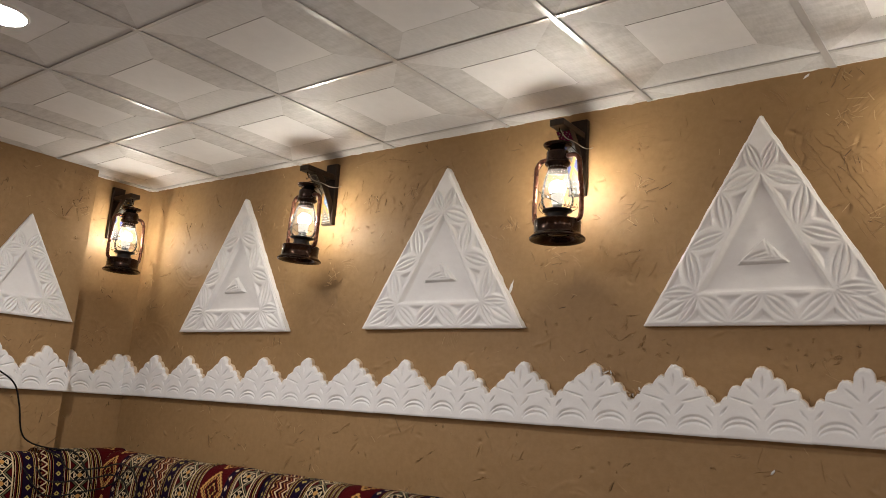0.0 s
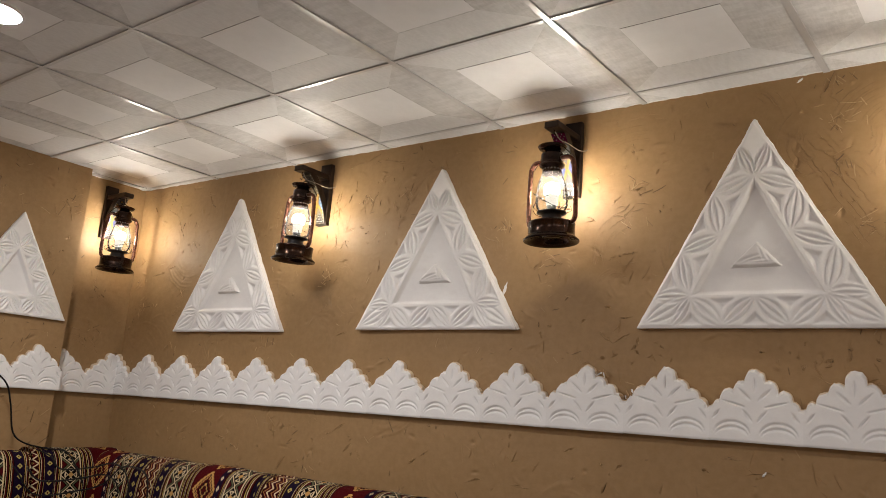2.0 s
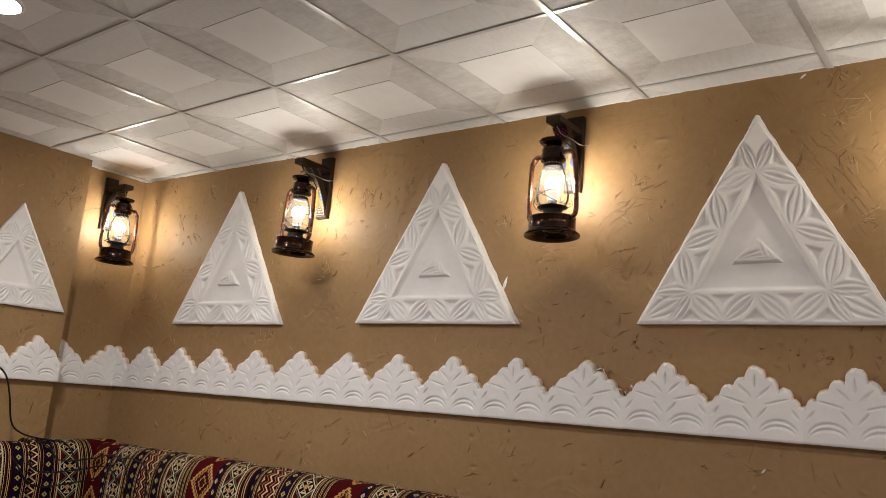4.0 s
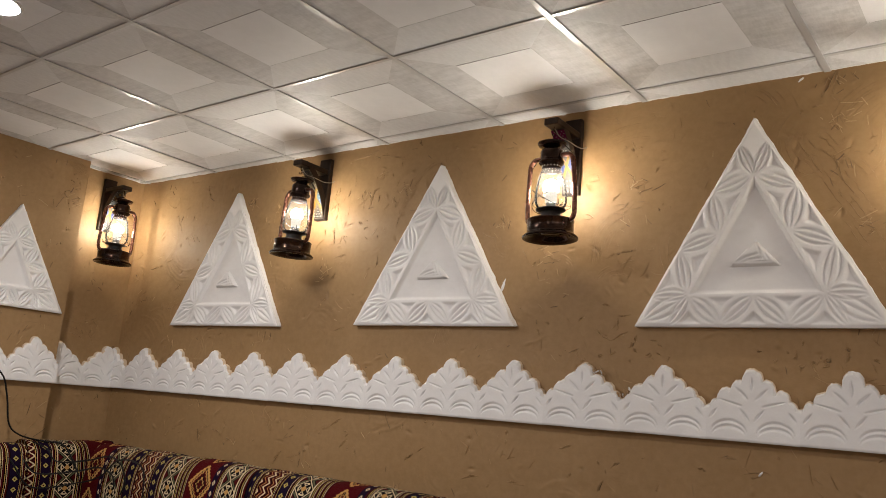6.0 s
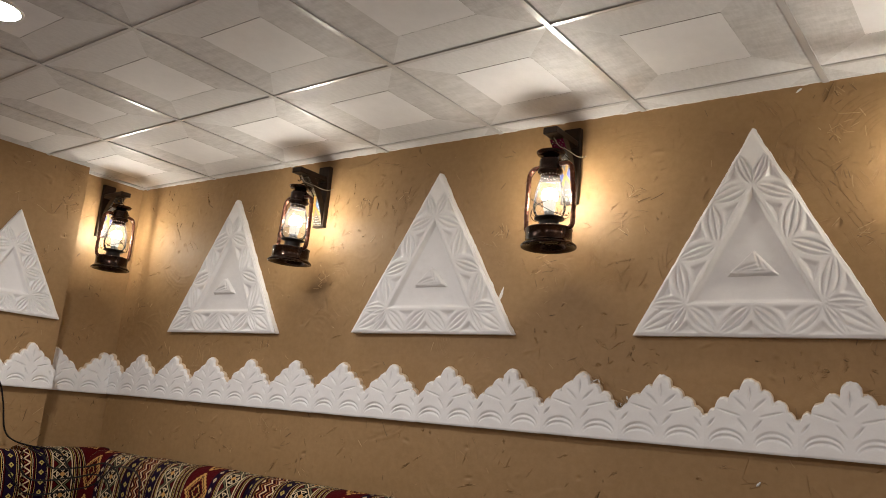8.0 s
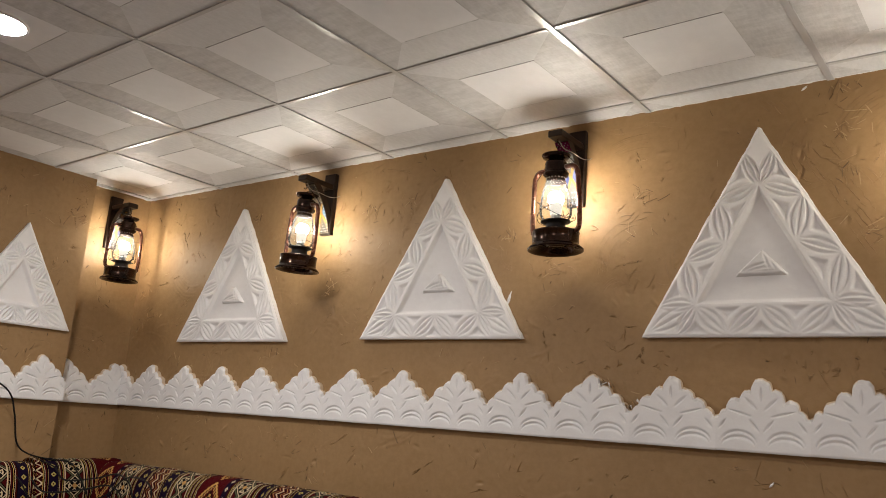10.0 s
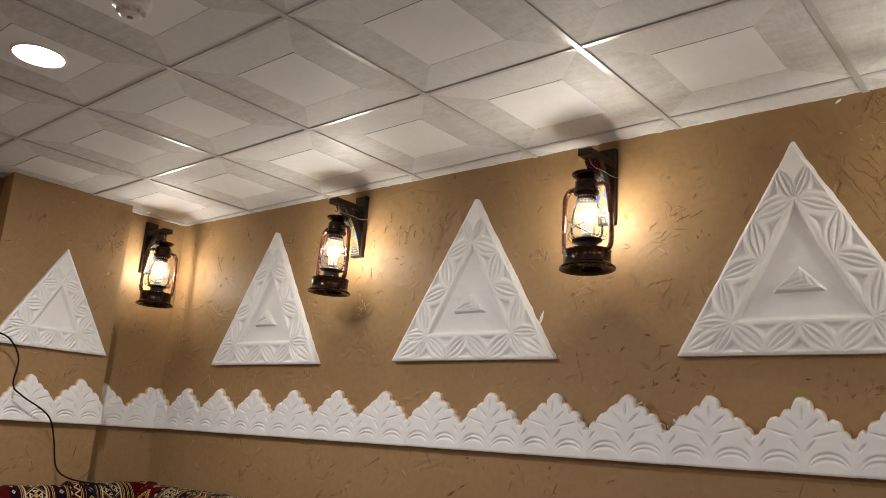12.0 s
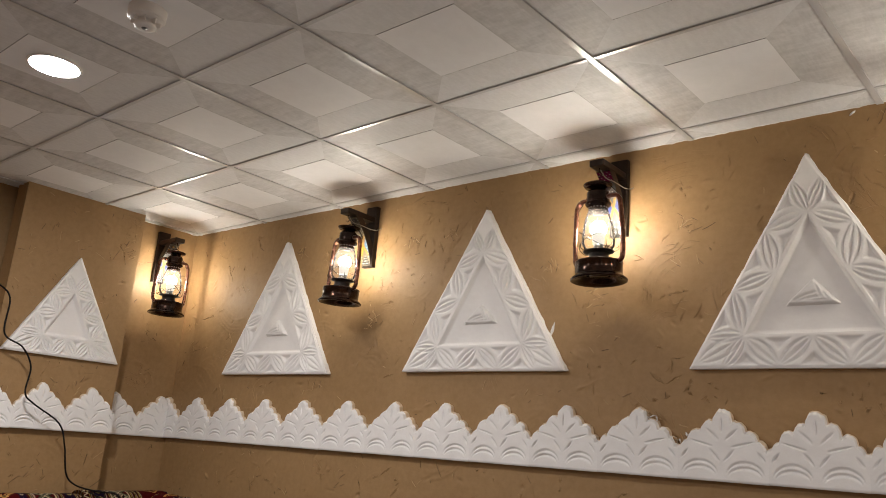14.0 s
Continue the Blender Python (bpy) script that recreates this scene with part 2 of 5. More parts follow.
def glass_material():
    """Thin clear blown glass: see-through, with a gloss and a faint film added for the bulb's pale haze."""
    m = bpy.data.materials.new("lamp_glass")
    m.use_nodes = True
    nt = m.node_tree
    nt.nodes.remove(nt.nodes["Principled BSDF"])
    clear = node(nt, "ShaderNodeBsdfTransparent")
    clear.inputs["Color"].default_value = (0.95, 0.955, 0.95, 1)
    gloss = node(nt, "ShaderNodeBsdfGlossy")
    gloss.inputs["Roughness"].default_value = 0.04
    film = node(nt, "ShaderNodeBsdfTranslucent")
    film.inputs["Color"].default_value = (0.9, 0.9, 0.88, 1)
    facing = node(nt, "ShaderNodeFresnel")
    facing.inputs["IOR"].default_value = 1.16
    shiny = nt.nodes.new("ShaderNodeMixShader")
    nt.links.new(facing.outputs[0], shiny.inputs[0])
    nt.links.new(clear.outputs[0], shiny.inputs[1])
    nt.links.new(gloss.outputs[0], shiny.inputs[2])
    both = nt.nodes.new("ShaderNodeMixShader")
    nt.links.new(ramp(nt, noise_tex(nt, 30, 4), [(0.35, (0.008,) * 3), (0.75, (0.017,) * 3)]), both.inputs[0])
    nt.links.new(shiny.outputs[0], both.inputs[1])
    nt.links.new(film.outputs[0], both.inputs[2])
    nt.links.new(both.outputs[0], nt.nodes["Material Output"].inputs["Surface"])
    return m


def glow(name, color, strength):
    m = bpy.data.materials.new(name)
    m.use_nodes = True
    nt = m.node_tree
    nt.nodes.remove(nt.nodes["Principled BSDF"])
    e = node(nt, "ShaderNodeEmission")
    e.inputs["Color"].default_value, e.inputs["Strength"].default_value = (*color, 1), strength
    nt.links.new(e.outputs[0], nt.nodes["Material Output"].inputs["Surface"])
    return m


GLASS = glass_material()
BULB = glow("bulb_glow", BULB_COLOR, BULB_POWER)
# weak glow added to keep the plastic bulb body pale
BODY_ADDED_GLOW = glow("bulb_body_added_glow", BULB_COLOR, 0.8)
DOWNGLOW = glow("downlight_glow", DOWN_COLOR, DOWN_POWER)


def sadu_material():
    """Woven stripes with motifs; u runs along the cushion, v round it, both in metres."""
    m, nt, b = material("sadu_weave", (0.2, 0.02, 0.02), 0.85, spec=0.15)
    uv = nt.nodes.new("ShaderNodeUVMap")
    sep = nt.nodes.new("ShaderNodeSeparateXYZ")
    wob = noise_tex(nt, 6, 2, vec=uv.outputs["UV"])
    nt.links.new(uv.outputs["UV"], sep.inputs[0])
    u = math_node(nt, "ADD", sep.outputs["X"], math_node(nt, "MULTIPLY", math_node(nt, "SUBTRACT", wob, 0.5), 0.012))
    v = sep.outputs["Y"]
    s = math_node(nt, "FRACT", math_node(nt, "DIVIDE", u, 0.80))
    RED, BLK, YEL, CRM, NAVY, GOLD = (0.062, 0.0026, 0.004), (0.003, 0.0022, 0.002), (0.55, 0.36, 0.085), (0.62, 0.50, 0.32), (0.009, 0.0035, 0.016), (0.50, 0.27, 0.085)
    lines = math_node(nt, "FRACT", math_node(nt, "DIVIDE", u, 0.0235))
    col = ramp(nt, lines, [(0.0, BLK), (0.26, YEL), (0.38, BLK), (0.60, CRM), (0.70, BLK), (0.78, RED)], "CONSTANT")

    def local(c, half, period, shift=0.0):
        a = math_node(nt, "DIVIDE", math_node(nt, "SUBTRACT", s, c), half)
        inside = math_node(nt, "LESS_THAN", math_node(nt, "ABSOLUTE", a), 1.0)
        w = math_node(nt, "SUBTRACT", math_node(nt, "MULTIPLY", math_node(nt, "FRACT", math_node(nt, "ADD", math_node(nt, "DIVIDE", v, period), shift)), 2.0), 1.0)
        return a, w, inside

    def between(x, lo, hi):
        return math_node(nt, "MULTIPLY", math_node(nt, "GREATER_THAN", x, lo), math_node(nt, "LESS_THAN", x, hi))

    def lay(base, mask, inside, colour):
        return mix(nt, math_node(nt, "MULTIPLY", mask, inside), base, colour)

    def diamond(a, w):
        return math_node(nt, "ADD", math_node(nt, "ABSOLUTE", a), math_node(nt, "ABSOLUTE", w))

    # large gold diamonds with toothed rims on red
    a, w, inside = local(0.10, 0.10, 0.20)
    teeth = math_node(nt, "MULTIPLY", math_node(nt, "PINGPONG", math_node(nt, "MULTIPLY", w, 7.0), 0.5), 0.22)
    d = math_node(nt, "ADD", diamond(a, w), teeth)
    col = lay(col, 1.0, inside, RED)
    col = lay(col, between(d, 0.66, 1.00), inside, GOLD)
    col = lay(col, between(d, 0.74, 0.82), inside, BLK)
    col = lay(col, between(d, 0.22, 0.50), inside, BLK)
    col = lay(col, between(d, 0.30, 0.38), inside, GOLD)
    # cream flowers and lattice on black
    for c, half, shift in ((0.325, 0.066, 0.3), (0.845, 0.066, 0.0)):
        a, w, inside = local(c, half, 0.098, shift)
        d = diamond(a, w)
        r2 = math_node(nt, "ADD", math_node(nt, "MULTIPLY", a, a), math_node(nt, "MULTIPLY", w, w))
        cross = math_node(nt, "ABSOLUTE", math_node(nt, "SUBTRACT", math_node(nt, "ABSOLUTE", a), math_node(nt, "ABSOLUTE", w)))
        col = lay(col, 1.0, inside, BLK)
        col = lay(col, between(d, 0.90, 1.02), inside, CRM)
        col = lay(col, between(d, 1.12, 1.30), inside, (0.10, 0.10, 0.055))
        col = lay(col, between(d, 1.42, 2.2), inside, RED)
        col = lay(col, between(math_node(nt, "ABSOLUTE", a), 0.86, 0.97), inside, CRM)
        petal = math_node(nt, "MULTIPLY", between(r2, 0.05, 0.36), math_node(nt, "GREATER_THAN", cross, 0.20))
        col = lay(col, petal, inside, CRM)
        col = lay(col, between(r2, 0.0, 0.045), inside, GOLD)
        col = lay(col, math_node(nt, "MULTIPLY", between(r2, 0.10, 0.22), math_node(nt, "GREATER_THAN", cross, 0.30)), inside, BLK)
    # small diamonds on the navy bands
    for c, half, colour in ((0.205, 0.020, CRM), (0.475, 0.030, (0.40, 0.33, 0.10)), (0.715, 0.030, (0.40, 0.33, 0.10))):
        a, w, inside = local(c, half, 0.046)
        d = diamond(a, w)
        col = lay(col, 1.0, inside, NAVY)
        col = lay(col, between(d, 0.0, 0.56), inside, colour)
        col = lay(col, between(d, 0.0, 0.20), inside, RED)
    # cream and gold flames on red
    a, w, inside = local(0.595, 0.058, 0.042)
    zig = math_node(nt, "FRACT", math_node(nt, "ADD", math_node(nt, "MULTIPLY", math_node(nt, "ABSOLUTE", w), 0.55), math_node(nt, "MULTIPLY", a, 1.1)))
    col = lay(col, 1.0, inside, RED)
    col = lay(col, between(zig, 0.0, 0.20), inside, CRM)
    col = lay(col, between(zig, 0.34, 0.48), inside, BLK)
    col = lay(col, between(zig, 0.62, 0.70), inside, GOLD)
    # threads
    thread = nt.nodes.new("ShaderNodeTexWave")
    thread.inputs["Scale"].default_value, thread.inputs["Distortion"].default_value = 160.0, 0.6
    nt.links.new(uv.outputs["UV"], thread.inputs["Vector"])
    fuzz = noise_tex(nt, 260, 3, vec=uv.outputs["UV"])
    col = mix(nt, 0.45, col, mix(nt, fuzz, (0.25, 0.22, 0.2), (1.0, 1.0, 1.0)), "MULTIPLY")
    nt.links.new(col, b.inputs["Base Color"])
    bump(nt, b, math_node(nt, "ADD", thread.outputs["Fac"], fuzz), 0.4, 0.0015)
    b.inputs["Specular IOR Level"].default_value = 0.05
    return m


SADU = sadu_material()

# ---- plaster walls: a worked surface with trowel sweeps, dents and straw ----
def plaster_heights(x, z, seed, z_ref):
    rng = np.random.RandomState(seed)
    h = 0.010 * (value_noise(x, z, seed, 0.55) - 0.5) + 0.004 * (value_noise(x, z, seed + 1, 0.13) - 0.5) + 0.0016 * (value_noise(x, z, seed + 2, 0.035) - 0.5)
    x0, x1 = x.min(), x.max()
    for _ in range(int(24 * (x1 - x0))):           # families of trowel ridges
        cx, cz = rng.uniform(x0, x1), rng.uniform(z_ref + 0.45, CEIL + 0.1)
        if rng.rand() < 0.2:
            cz = rng.uniform(z_ref, z_ref + 0.45)
        a0, squash = rng.uniform(-math.pi, math.pi), rng.uniform(0.6, 1.0)
        r, turn = rng.uniform(0.03, 0.14), rng.uniform(0, math.pi)
        box_r = r + 0.14
        sel = (np.abs(x - cx) < box_r) & (np.abs(z - cz) < box_r)
        if not sel.any():
            continue
        dx, dz = x[sel] - cx, z[sel] - cz
        p, q = dx * math.cos(turn) + dz * math.sin(turn), (-dx * math.sin(turn) + dz * math.cos(turn)) / squash
        rad = np.hypot(p, q) + 0.012 * (value_noise(dx + 3, dz + 3, seed + 7, 0.06) - 0.5)
        ang = np.arctan2(q, p)
        add = np.zeros(rad.shape)
        for _k in range(rng.randint(2, 8)):
            mid, span = a0 + rng.normal(0, 0.3), rng.uniform(0.25, 0.9)
            off = np.abs((ang - mid + math.pi) % (2 * math.pi) - math.pi)
            fade = 1 - smoothstep(span * 0.35, span, off)
            d = rad - r
            wd = rng.uniform(0.0028, 0.0055)
            lip = np.where(d > 0, np.exp(-(d / wd) ** 2), np.exp(-(d / (wd * 2.6)) ** 2))
            add = np.maximum(add, rng.uniform(0.0012, 0.0042) * lip * fade)
            r += rng.uniform(0.010, 0.024)
        h[sel] += 0.45 * add
    for _ in range(int(50 * (x1 - x0))):          # torn dents
        cx, cz = rng.uniform(x0, x1), rng.uniform(z.min(), CEIL)
        ang, ln, wd = rng.uniform(0, math.pi), rng.uniform(0.012, 0.045), rng.uniform(0.0032, 0.007)
        sel = (np.abs(x - cx) < ln) & (np.abs(z - cz) < ln)
        if not sel.any():
            continue
        dx, dz = x[sel] - cx, z[sel] - cz
        p, q = dx * math.cos(ang) + dz * math.sin(ang), -dx * math.sin(ang) + dz * math.cos(ang)
        e = np.exp(-(p / (ln * 0.5)) ** 2 - (q / wd) ** 2)
        h[sel] += rng.choice([-0.006, -0.0045, 0.004, 0.005]) * e
    return h


RELIEF = {}


def surface(key, x, z):
    """How far a worked wall stands out at a point of its face."""
    xs, zs, hgt = RELIEF[key]
    i = min(max((x - xs[0]) / (xs[1] - xs[0]), 0), len(xs) - 1.001)
    j = min(max((z - zs[0]) / (zs[1] - zs[0]), 0), len(zs) - 1.001)
    a, b = int(i), int(j)
    u, v = i - a, j - b
    return float((hgt[b, a] * (1 - u) + hgt[b, a + 1] * u) * (1 - v) + (hgt[b + 1, a] * (1 - u) + hgt[b + 1, a + 1] * u) * v)


def plaster_wall(name, x0, x1, z0, z1, res, at, seed, thick, label):
    """A wall in its own frame, its worked face towards -y."""
    nx, nz = int((x1 - x0) / res) + 1, int((z1 - z0) / res) + 1
    xs, zs = np.linspace(x0, x1, nx), np.linspace(z0, z1, nz)
    X, Z = np.meshgrid(xs, zs)
    hgt = plaster_heights(X, Z, seed, z0)
    hgt *= smoothstep(0, 0.02, Z - z0) * (1 - 0.8 * smoothstep(CEIL - 0.05, CEIL - 0.005, Z))
    RELIEF[name] = (xs, zs, hgt)
    verts = np.stack([X.ravel(), -hgt.ravel(), Z.ravel()], 1)
    i = np.arange(nx * nz).reshape(nz, nx)
    faces = np.stack([i[:-1, :-1], i[:-1, 1:], i[1:, 1:], i[1:, :-1]], -1).reshape(-1, 4)
    me = bpy.data.meshes.new(name)
    n0 = len(verts)
    extra = [(x0, 0, 0), (x1, 0, 0), (x0, thick, 0), (x1, thick, 0), (x0, thick, z1), (x1, thick, z1)]
    allv = np.vstack([verts, extra])
    bl, br, tl, tr = int(i[0, 0]), int(i[0, -1]), int(i[-1, 0]), int(i[-1, -1])
    more = [(n0, n0 + 1, br, bl), (n0 + 3, n0 + 2, n0 + 4, n0 + 5), (tl, tr, n0 + 5, n0 + 4), (n0 + 2, n0, bl, tl, n0 + 4), (n0 + 1, n0 + 3, n0 + 5, tr, br)]
    me.from_pydata(allv.tolist(), [], faces.tolist() + more)
    me.materials.append(PLASTER)
    flags = np.ones(len(me.polygons), dtype=bool)
    flags[-5:] = False
    me.polygons.foreach_set("use_smooth", flags)
    ob = new(name, me)
    ob.matrix_basis = at
    tagged(ob, label, "wall", kind="structure")
    return ob


def straw_bits(name, x0, x1, z0, z1, at, seed, count, key, clumps=()):
    """Chopped straw stuck in the plaster, in loose clusters."""
    rng = np.random.RandomState(seed)
    verts, faces = [], []
    spots = [(rng.uniform(x0, x1), rng.uniform(z0, z1), rng.uniform(0, math.pi)) for _ in range(max(4, count // 9))]
    heavy = [(cx, cz, a) for cx, cz, a in clumps for _ in range(max(1, len(spots) // 20))]
    spots += heavy
    for _ in range(count):
        if rng.rand() < 0.72:
            sx, sz, sa = spots[rng.randint(len(spots))]
            cx, cz, ang = sx + rng.normal(0, 0.028), sz + rng.normal(0, 0.022), sa + rng.normal(0, 0.7)
        else:
            cx, cz, ang = rng.uniform(x0, x1), rng.uniform(z0, z1), rng.uniform(0, math.pi)
        if not (x0 + 0.01 < cx < x1 - 0.01 and z0 < cz < z1 - 0.02):
            continue
        ln, wd, ht, bend = rng.uniform(0.005, 0.019) * (1.8 if rng.rand() < 0.15 else 1), rng.uniform(0.0007, 0.0017), rng.uniform(0.0012, 0.0036), rng.uniform(-0.06, 0.06)
        base = len(verts)
        for k in range(4):
            t = k / 3 * 2 - 1
            px, pz = t * ln, bend * ln * (t * t - 0.4)
            w = wd * (1.0 - 0.2 * abs(t))
            for q in (-w, w):
                for y in (0.003, -ht * (1 - 0.5 * abs(t))):
                    wx, wz = cx + px * math.cos(ang) - (pz + q) * math.sin(ang), cz + px * math.sin(ang) + (pz + q) * math.cos(ang)
                    verts.append((wx, y - surface(key, wx, wz), wz))
        for k in range(3):
            a, b2 = base + 4 * k, base + 4 * (k + 1)
            faces += [(a + 1, a + 3, b2 + 3, b2 + 1), (a, a + 1, b2 + 1, b2), (a + 3, a + 2, b2 + 2, b2 + 3)]
        faces += [(base, base + 2, base + 3, base + 1), (base + 12, base + 13, base + 15, base + 14)]
    ob = new(name, mesh_from(name, verts, faces, [STRAW]))
    ob.matrix_basis = at
    tagged(ob, "short brown straw fibres stuck in the mud plaster", "straw", kind="stuff")
    return ob


def trowel_ridges(name, x0, x1, z0, z1, at, seed, families, key, lines=()):
    """Crisp lips of plaster that the trowel and the straw left, in families of arcs and short tears."""
    rng = np.random.RandomState(seed)
    verts, faces = [], []

    def ridge(path, wd, ht):
        base, n = len(verts), len(path)
        for k, (px, pz) in enumerate(path):
            qx, qz = path[min(k + 1, n - 1)]
            rx, rz = path[max(k - 1, 0)]
            dx, dz = qx - rx, qz - rz
            ln = math.hypot(dx, dz) or 1
            nx, nz = -dz / ln, dx / ln
            t = math.sin(math.pi * (k + 0.25) / (n - 0.5))
            w, hh = wd * (0.35 + 0.65 * t), ht * t * rng.uniform(0.55, 1.15)
            base_y = -surface(key, px, pz)
            verts.append((px - nx * w * 1.6, base_y + 0.0015, pz - nz * w * 1.6))
            verts.append((px + nx * w * 0.15, base_y - hh, pz + nz * w * 0.15))
            verts.append((px + nx * w * 0.55, base_y + 0.0015, pz + nz * w * 0.55))
            if k:
                a, b = base + 3 * (k - 1), base + 3 * k
                faces.extend([(a, a + 1, b + 1, b), (a + 1, a + 2, b + 2, b + 1)])

    def clear(p):
        return x0 + 0.012 < p[0] < x1 - 0.012 and z0 < p[1] < z1 - 0.015

    for _ in range(families):
        cx, cz = rng.uniform(x0, x1), rng.uniform(z0 + 0.40, z1 + 0.08)
        kind = rng.rand()
        if kind < 0.30:                      # sweeping arcs
            r, a0, turn, sq = rng.uniform(0.03, 0.15), rng.uniform(0, 2 * math.pi), rng.uniform(0, math.pi), rng.uniform(0.55, 1.0)
            for _k in range(rng.randint(2, 8)):
                mid, span = a0 + rng.normal(0, 0.25), rng.uniform(0.15, 0.6)
                path = []
                for t in np.linspace(mid - span, mid + span, 12):
                    p, q = r * math.cos(t), r * sq * math.sin(t)
                    path.append((cx + p * math.cos(turn) - q * math.sin(turn) + rng.normal(0, 0.0006), cz + p * math.sin(turn) + q * math.cos(turn) + rng.normal(0, 0.0006)))
                path = [p for p in path if clear(p)]
                if len(path) > 4:
                    ridge(path, rng.uniform(0.0014, 0.0038), rng.uniform(0.0007, 0.0021))
                r += rng.uniform(0.007, 0.02)
        else:                                # tears round straw
            if rng.rand() < 0.35:
                cz = rng.uniform(z0, z0 + 0.4)
            a0 = rng.uniform(0, math.pi)
            for _k in range(rng.randint(2, 7)):
                px, pz, a = cx + rng.normal(0, 0.03), cz + rng.normal(0, 0.024), a0 + rng.normal(0, 0.7)
                ln, bend = rng.uniform(0.014, 0.075), rng.uniform(-1, 1) * 9
                path = []
                for t in np.linspace(0, 1, 7):
                    path.append((px, pz))
                    px, pz, a = px + math.cos(a) * ln / 6, pz + math.sin(a) * ln / 6, a + bend * ln / 6 + rng.normal(0, 0.12)
                path = [p for p in path if clear(p)]
                if len(path) > 3:
                    ridge(path, rng.uniform(0.0013, 0.0032), rng.uniform(0.0014, 0.0036))
    for ax, az, bx, bz, bow, spread, count in lines:       # long strokes drawn beside a panel's edge
        for _ in range(count):
            o, t0 = rng.uniform(0, spread), rng.uniform(0, 0.75)
            t1 = min(1.0, t0 + rng.uniform(0.08, 0.28))
            ln = math.hypot(bx - ax, bz - az)
            nx, nz = -(bz - az) / ln, (bx - ax) / ln
            path = []
            for t in np.linspace(t0, t1, 16):
                k = o + bow * 4 * t * (1 - t) + 0.004 * math.sin(t * 9 + o * 60) + rng.normal(0, 0.0014)
                path.append((ax + (bx - ax) * t + nx * k, az + (bz - az) * t + nz * k))
            path = [p for p in path if clear(p)]
            if len(path) > 5:
                ridge(path, rng.uniform(0.0020, 0.0042), rng.uniform(0.0008, 0.0021))
    ob = new(name, mesh_from(name, verts, faces, [PLASTER], False))
    ob.matrix_basis = at
    return tagged(ob, "raised trowel marks in the tan mud plaster", "plaster marks", kind="stuff")


def ridge_into(verts, faces, rng, path, wd, ht, key):
    """One lip of plaster along a path of (x, z), steep on one side."""
    base, n = len(verts), len(path)
    for k, (px, pz) in enumerate(path):
        qx, qz = path[min(k + 1, n - 1)]
        rx, rz = path[max(k - 1, 0)]
        ln = math.hypot(qx - rx, qz - rz) or 1
        nx, nz = -(qz - rz) / ln, (qx - rx) / ln
        t = math.sin(math.pi * (k + 0.25) / (n - 0.5)) ** 0.6
        w, hh = wd * (0.4 + 0.6 * t) * rng.uniform(0.55, 1.3), ht * t * rng.uniform(0.4, 1.2)
        out = -surface(key, px, pz)
        for off, y in ((-1.5, 0.0015), (-0.35, -hh * 0.8), (0.2, -hh), (0.5, 0.0015)):
            verts.append((px + nx * w * off, out + y, pz + nz * w * off))
        if k:
            a, b = base + 4 * (k - 1), base + 4 * k
            faces.extend([(a + q, a + q + 1, b + q + 1, b + q) for q in range(3)])


def trowel_sweeps(name, at, seed, key, families):
    """Concentric sweeps of the trowel: centre, inner and outer radius, count, first and last angle."""
    rng = np.random.RandomState(seed)
    verts, faces = [], []
    for cx, cz, r0, r1, count, a0, a1 in families:
        for k in range(count):
            r = r0 + (r1 - r0) * (k + rng.uniform(-0.3, 0.3)) / count
            for _ in range(2):
                lo = rng.uniform(a0, a1 - 15)
                hi = min(a1, lo + rng.uniform(18, 60))
                path = [(cx + r * math.cos(radians(a)) + rng.normal(0, 0.0006), cz + 0.92 * r * math.sin(radians(a)) + rng.normal(0, 0.0006)) for a in np.linspace(lo, hi, 12)]
                path = [p for p in path if p[1] < CEIL - 0.012]
                if len(path) > 5:
                    ridge_into(verts, faces, rng, path, rng.uniform(0.0020, 0.0046), rng.uniform(0.0006, 0.0016), key)
    ob = new(name, mesh_from(name, verts, faces, [PLASTER], False))
    ob.matrix_basis = at
    return tagged(ob, "raised trowel sweeps in the tan mud plaster", "plaster marks", kind="stuff")


def torn_marks(name, at, seed, key, marks):
    """Short tears where straw was dragged through the wet plaster: a lip, a second broken lip and a dark straw."""
    rng = np.random.RandomState(seed)
    verts, faces, idx = [], [], []
    for x, z, slope, mm in marks:
        a, half = radians(slope), mm / 2000
        for lip in range(3):
            off = (0.0, 0.0042, -0.003)[lip]
            l0, l1 = (-half, half) if lip == 0 else sorted(rng.uniform(-half, half, 2))
            if l1 - l0 < 0.008:
                continue
            bow = rng.uniform(-0.08, 0.08)
            path = []
            for t in np.linspace(0, 1, 11):
                p, q = l0 + (l1 - l0) * t, off + bow * half * 4 * t * (1 - t) + rng.normal(0, 0.0013)
                path.append((x + p * math.cos(a) - q * math.sin(a), min(z + p * math.sin(a) + q * math.cos(a), CEIL - 0.008)))
            before = len(faces)
            if lip < 2:
                ridge_into(verts, faces, rng, path, rng.uniform(0.0020, 0.0038), rng.uniform(0.0016, 0.0034), key)
            else:
                ridge_into(verts, faces, rng, path, rng.uniform(0.0014, 0.0024), rng.uniform(0.0016, 0.0030), key)
            idx += [1 if lip == 2 else 0] * (len(faces) - before)
    ob = new(name, mesh_from(name, verts, faces, [PLASTER, STRAW], False, idx))
    ob.matrix_basis = at
    return tagged(ob, "short torn marks and straw stubs in the tan plaster", "plaster marks", kind="stuff")


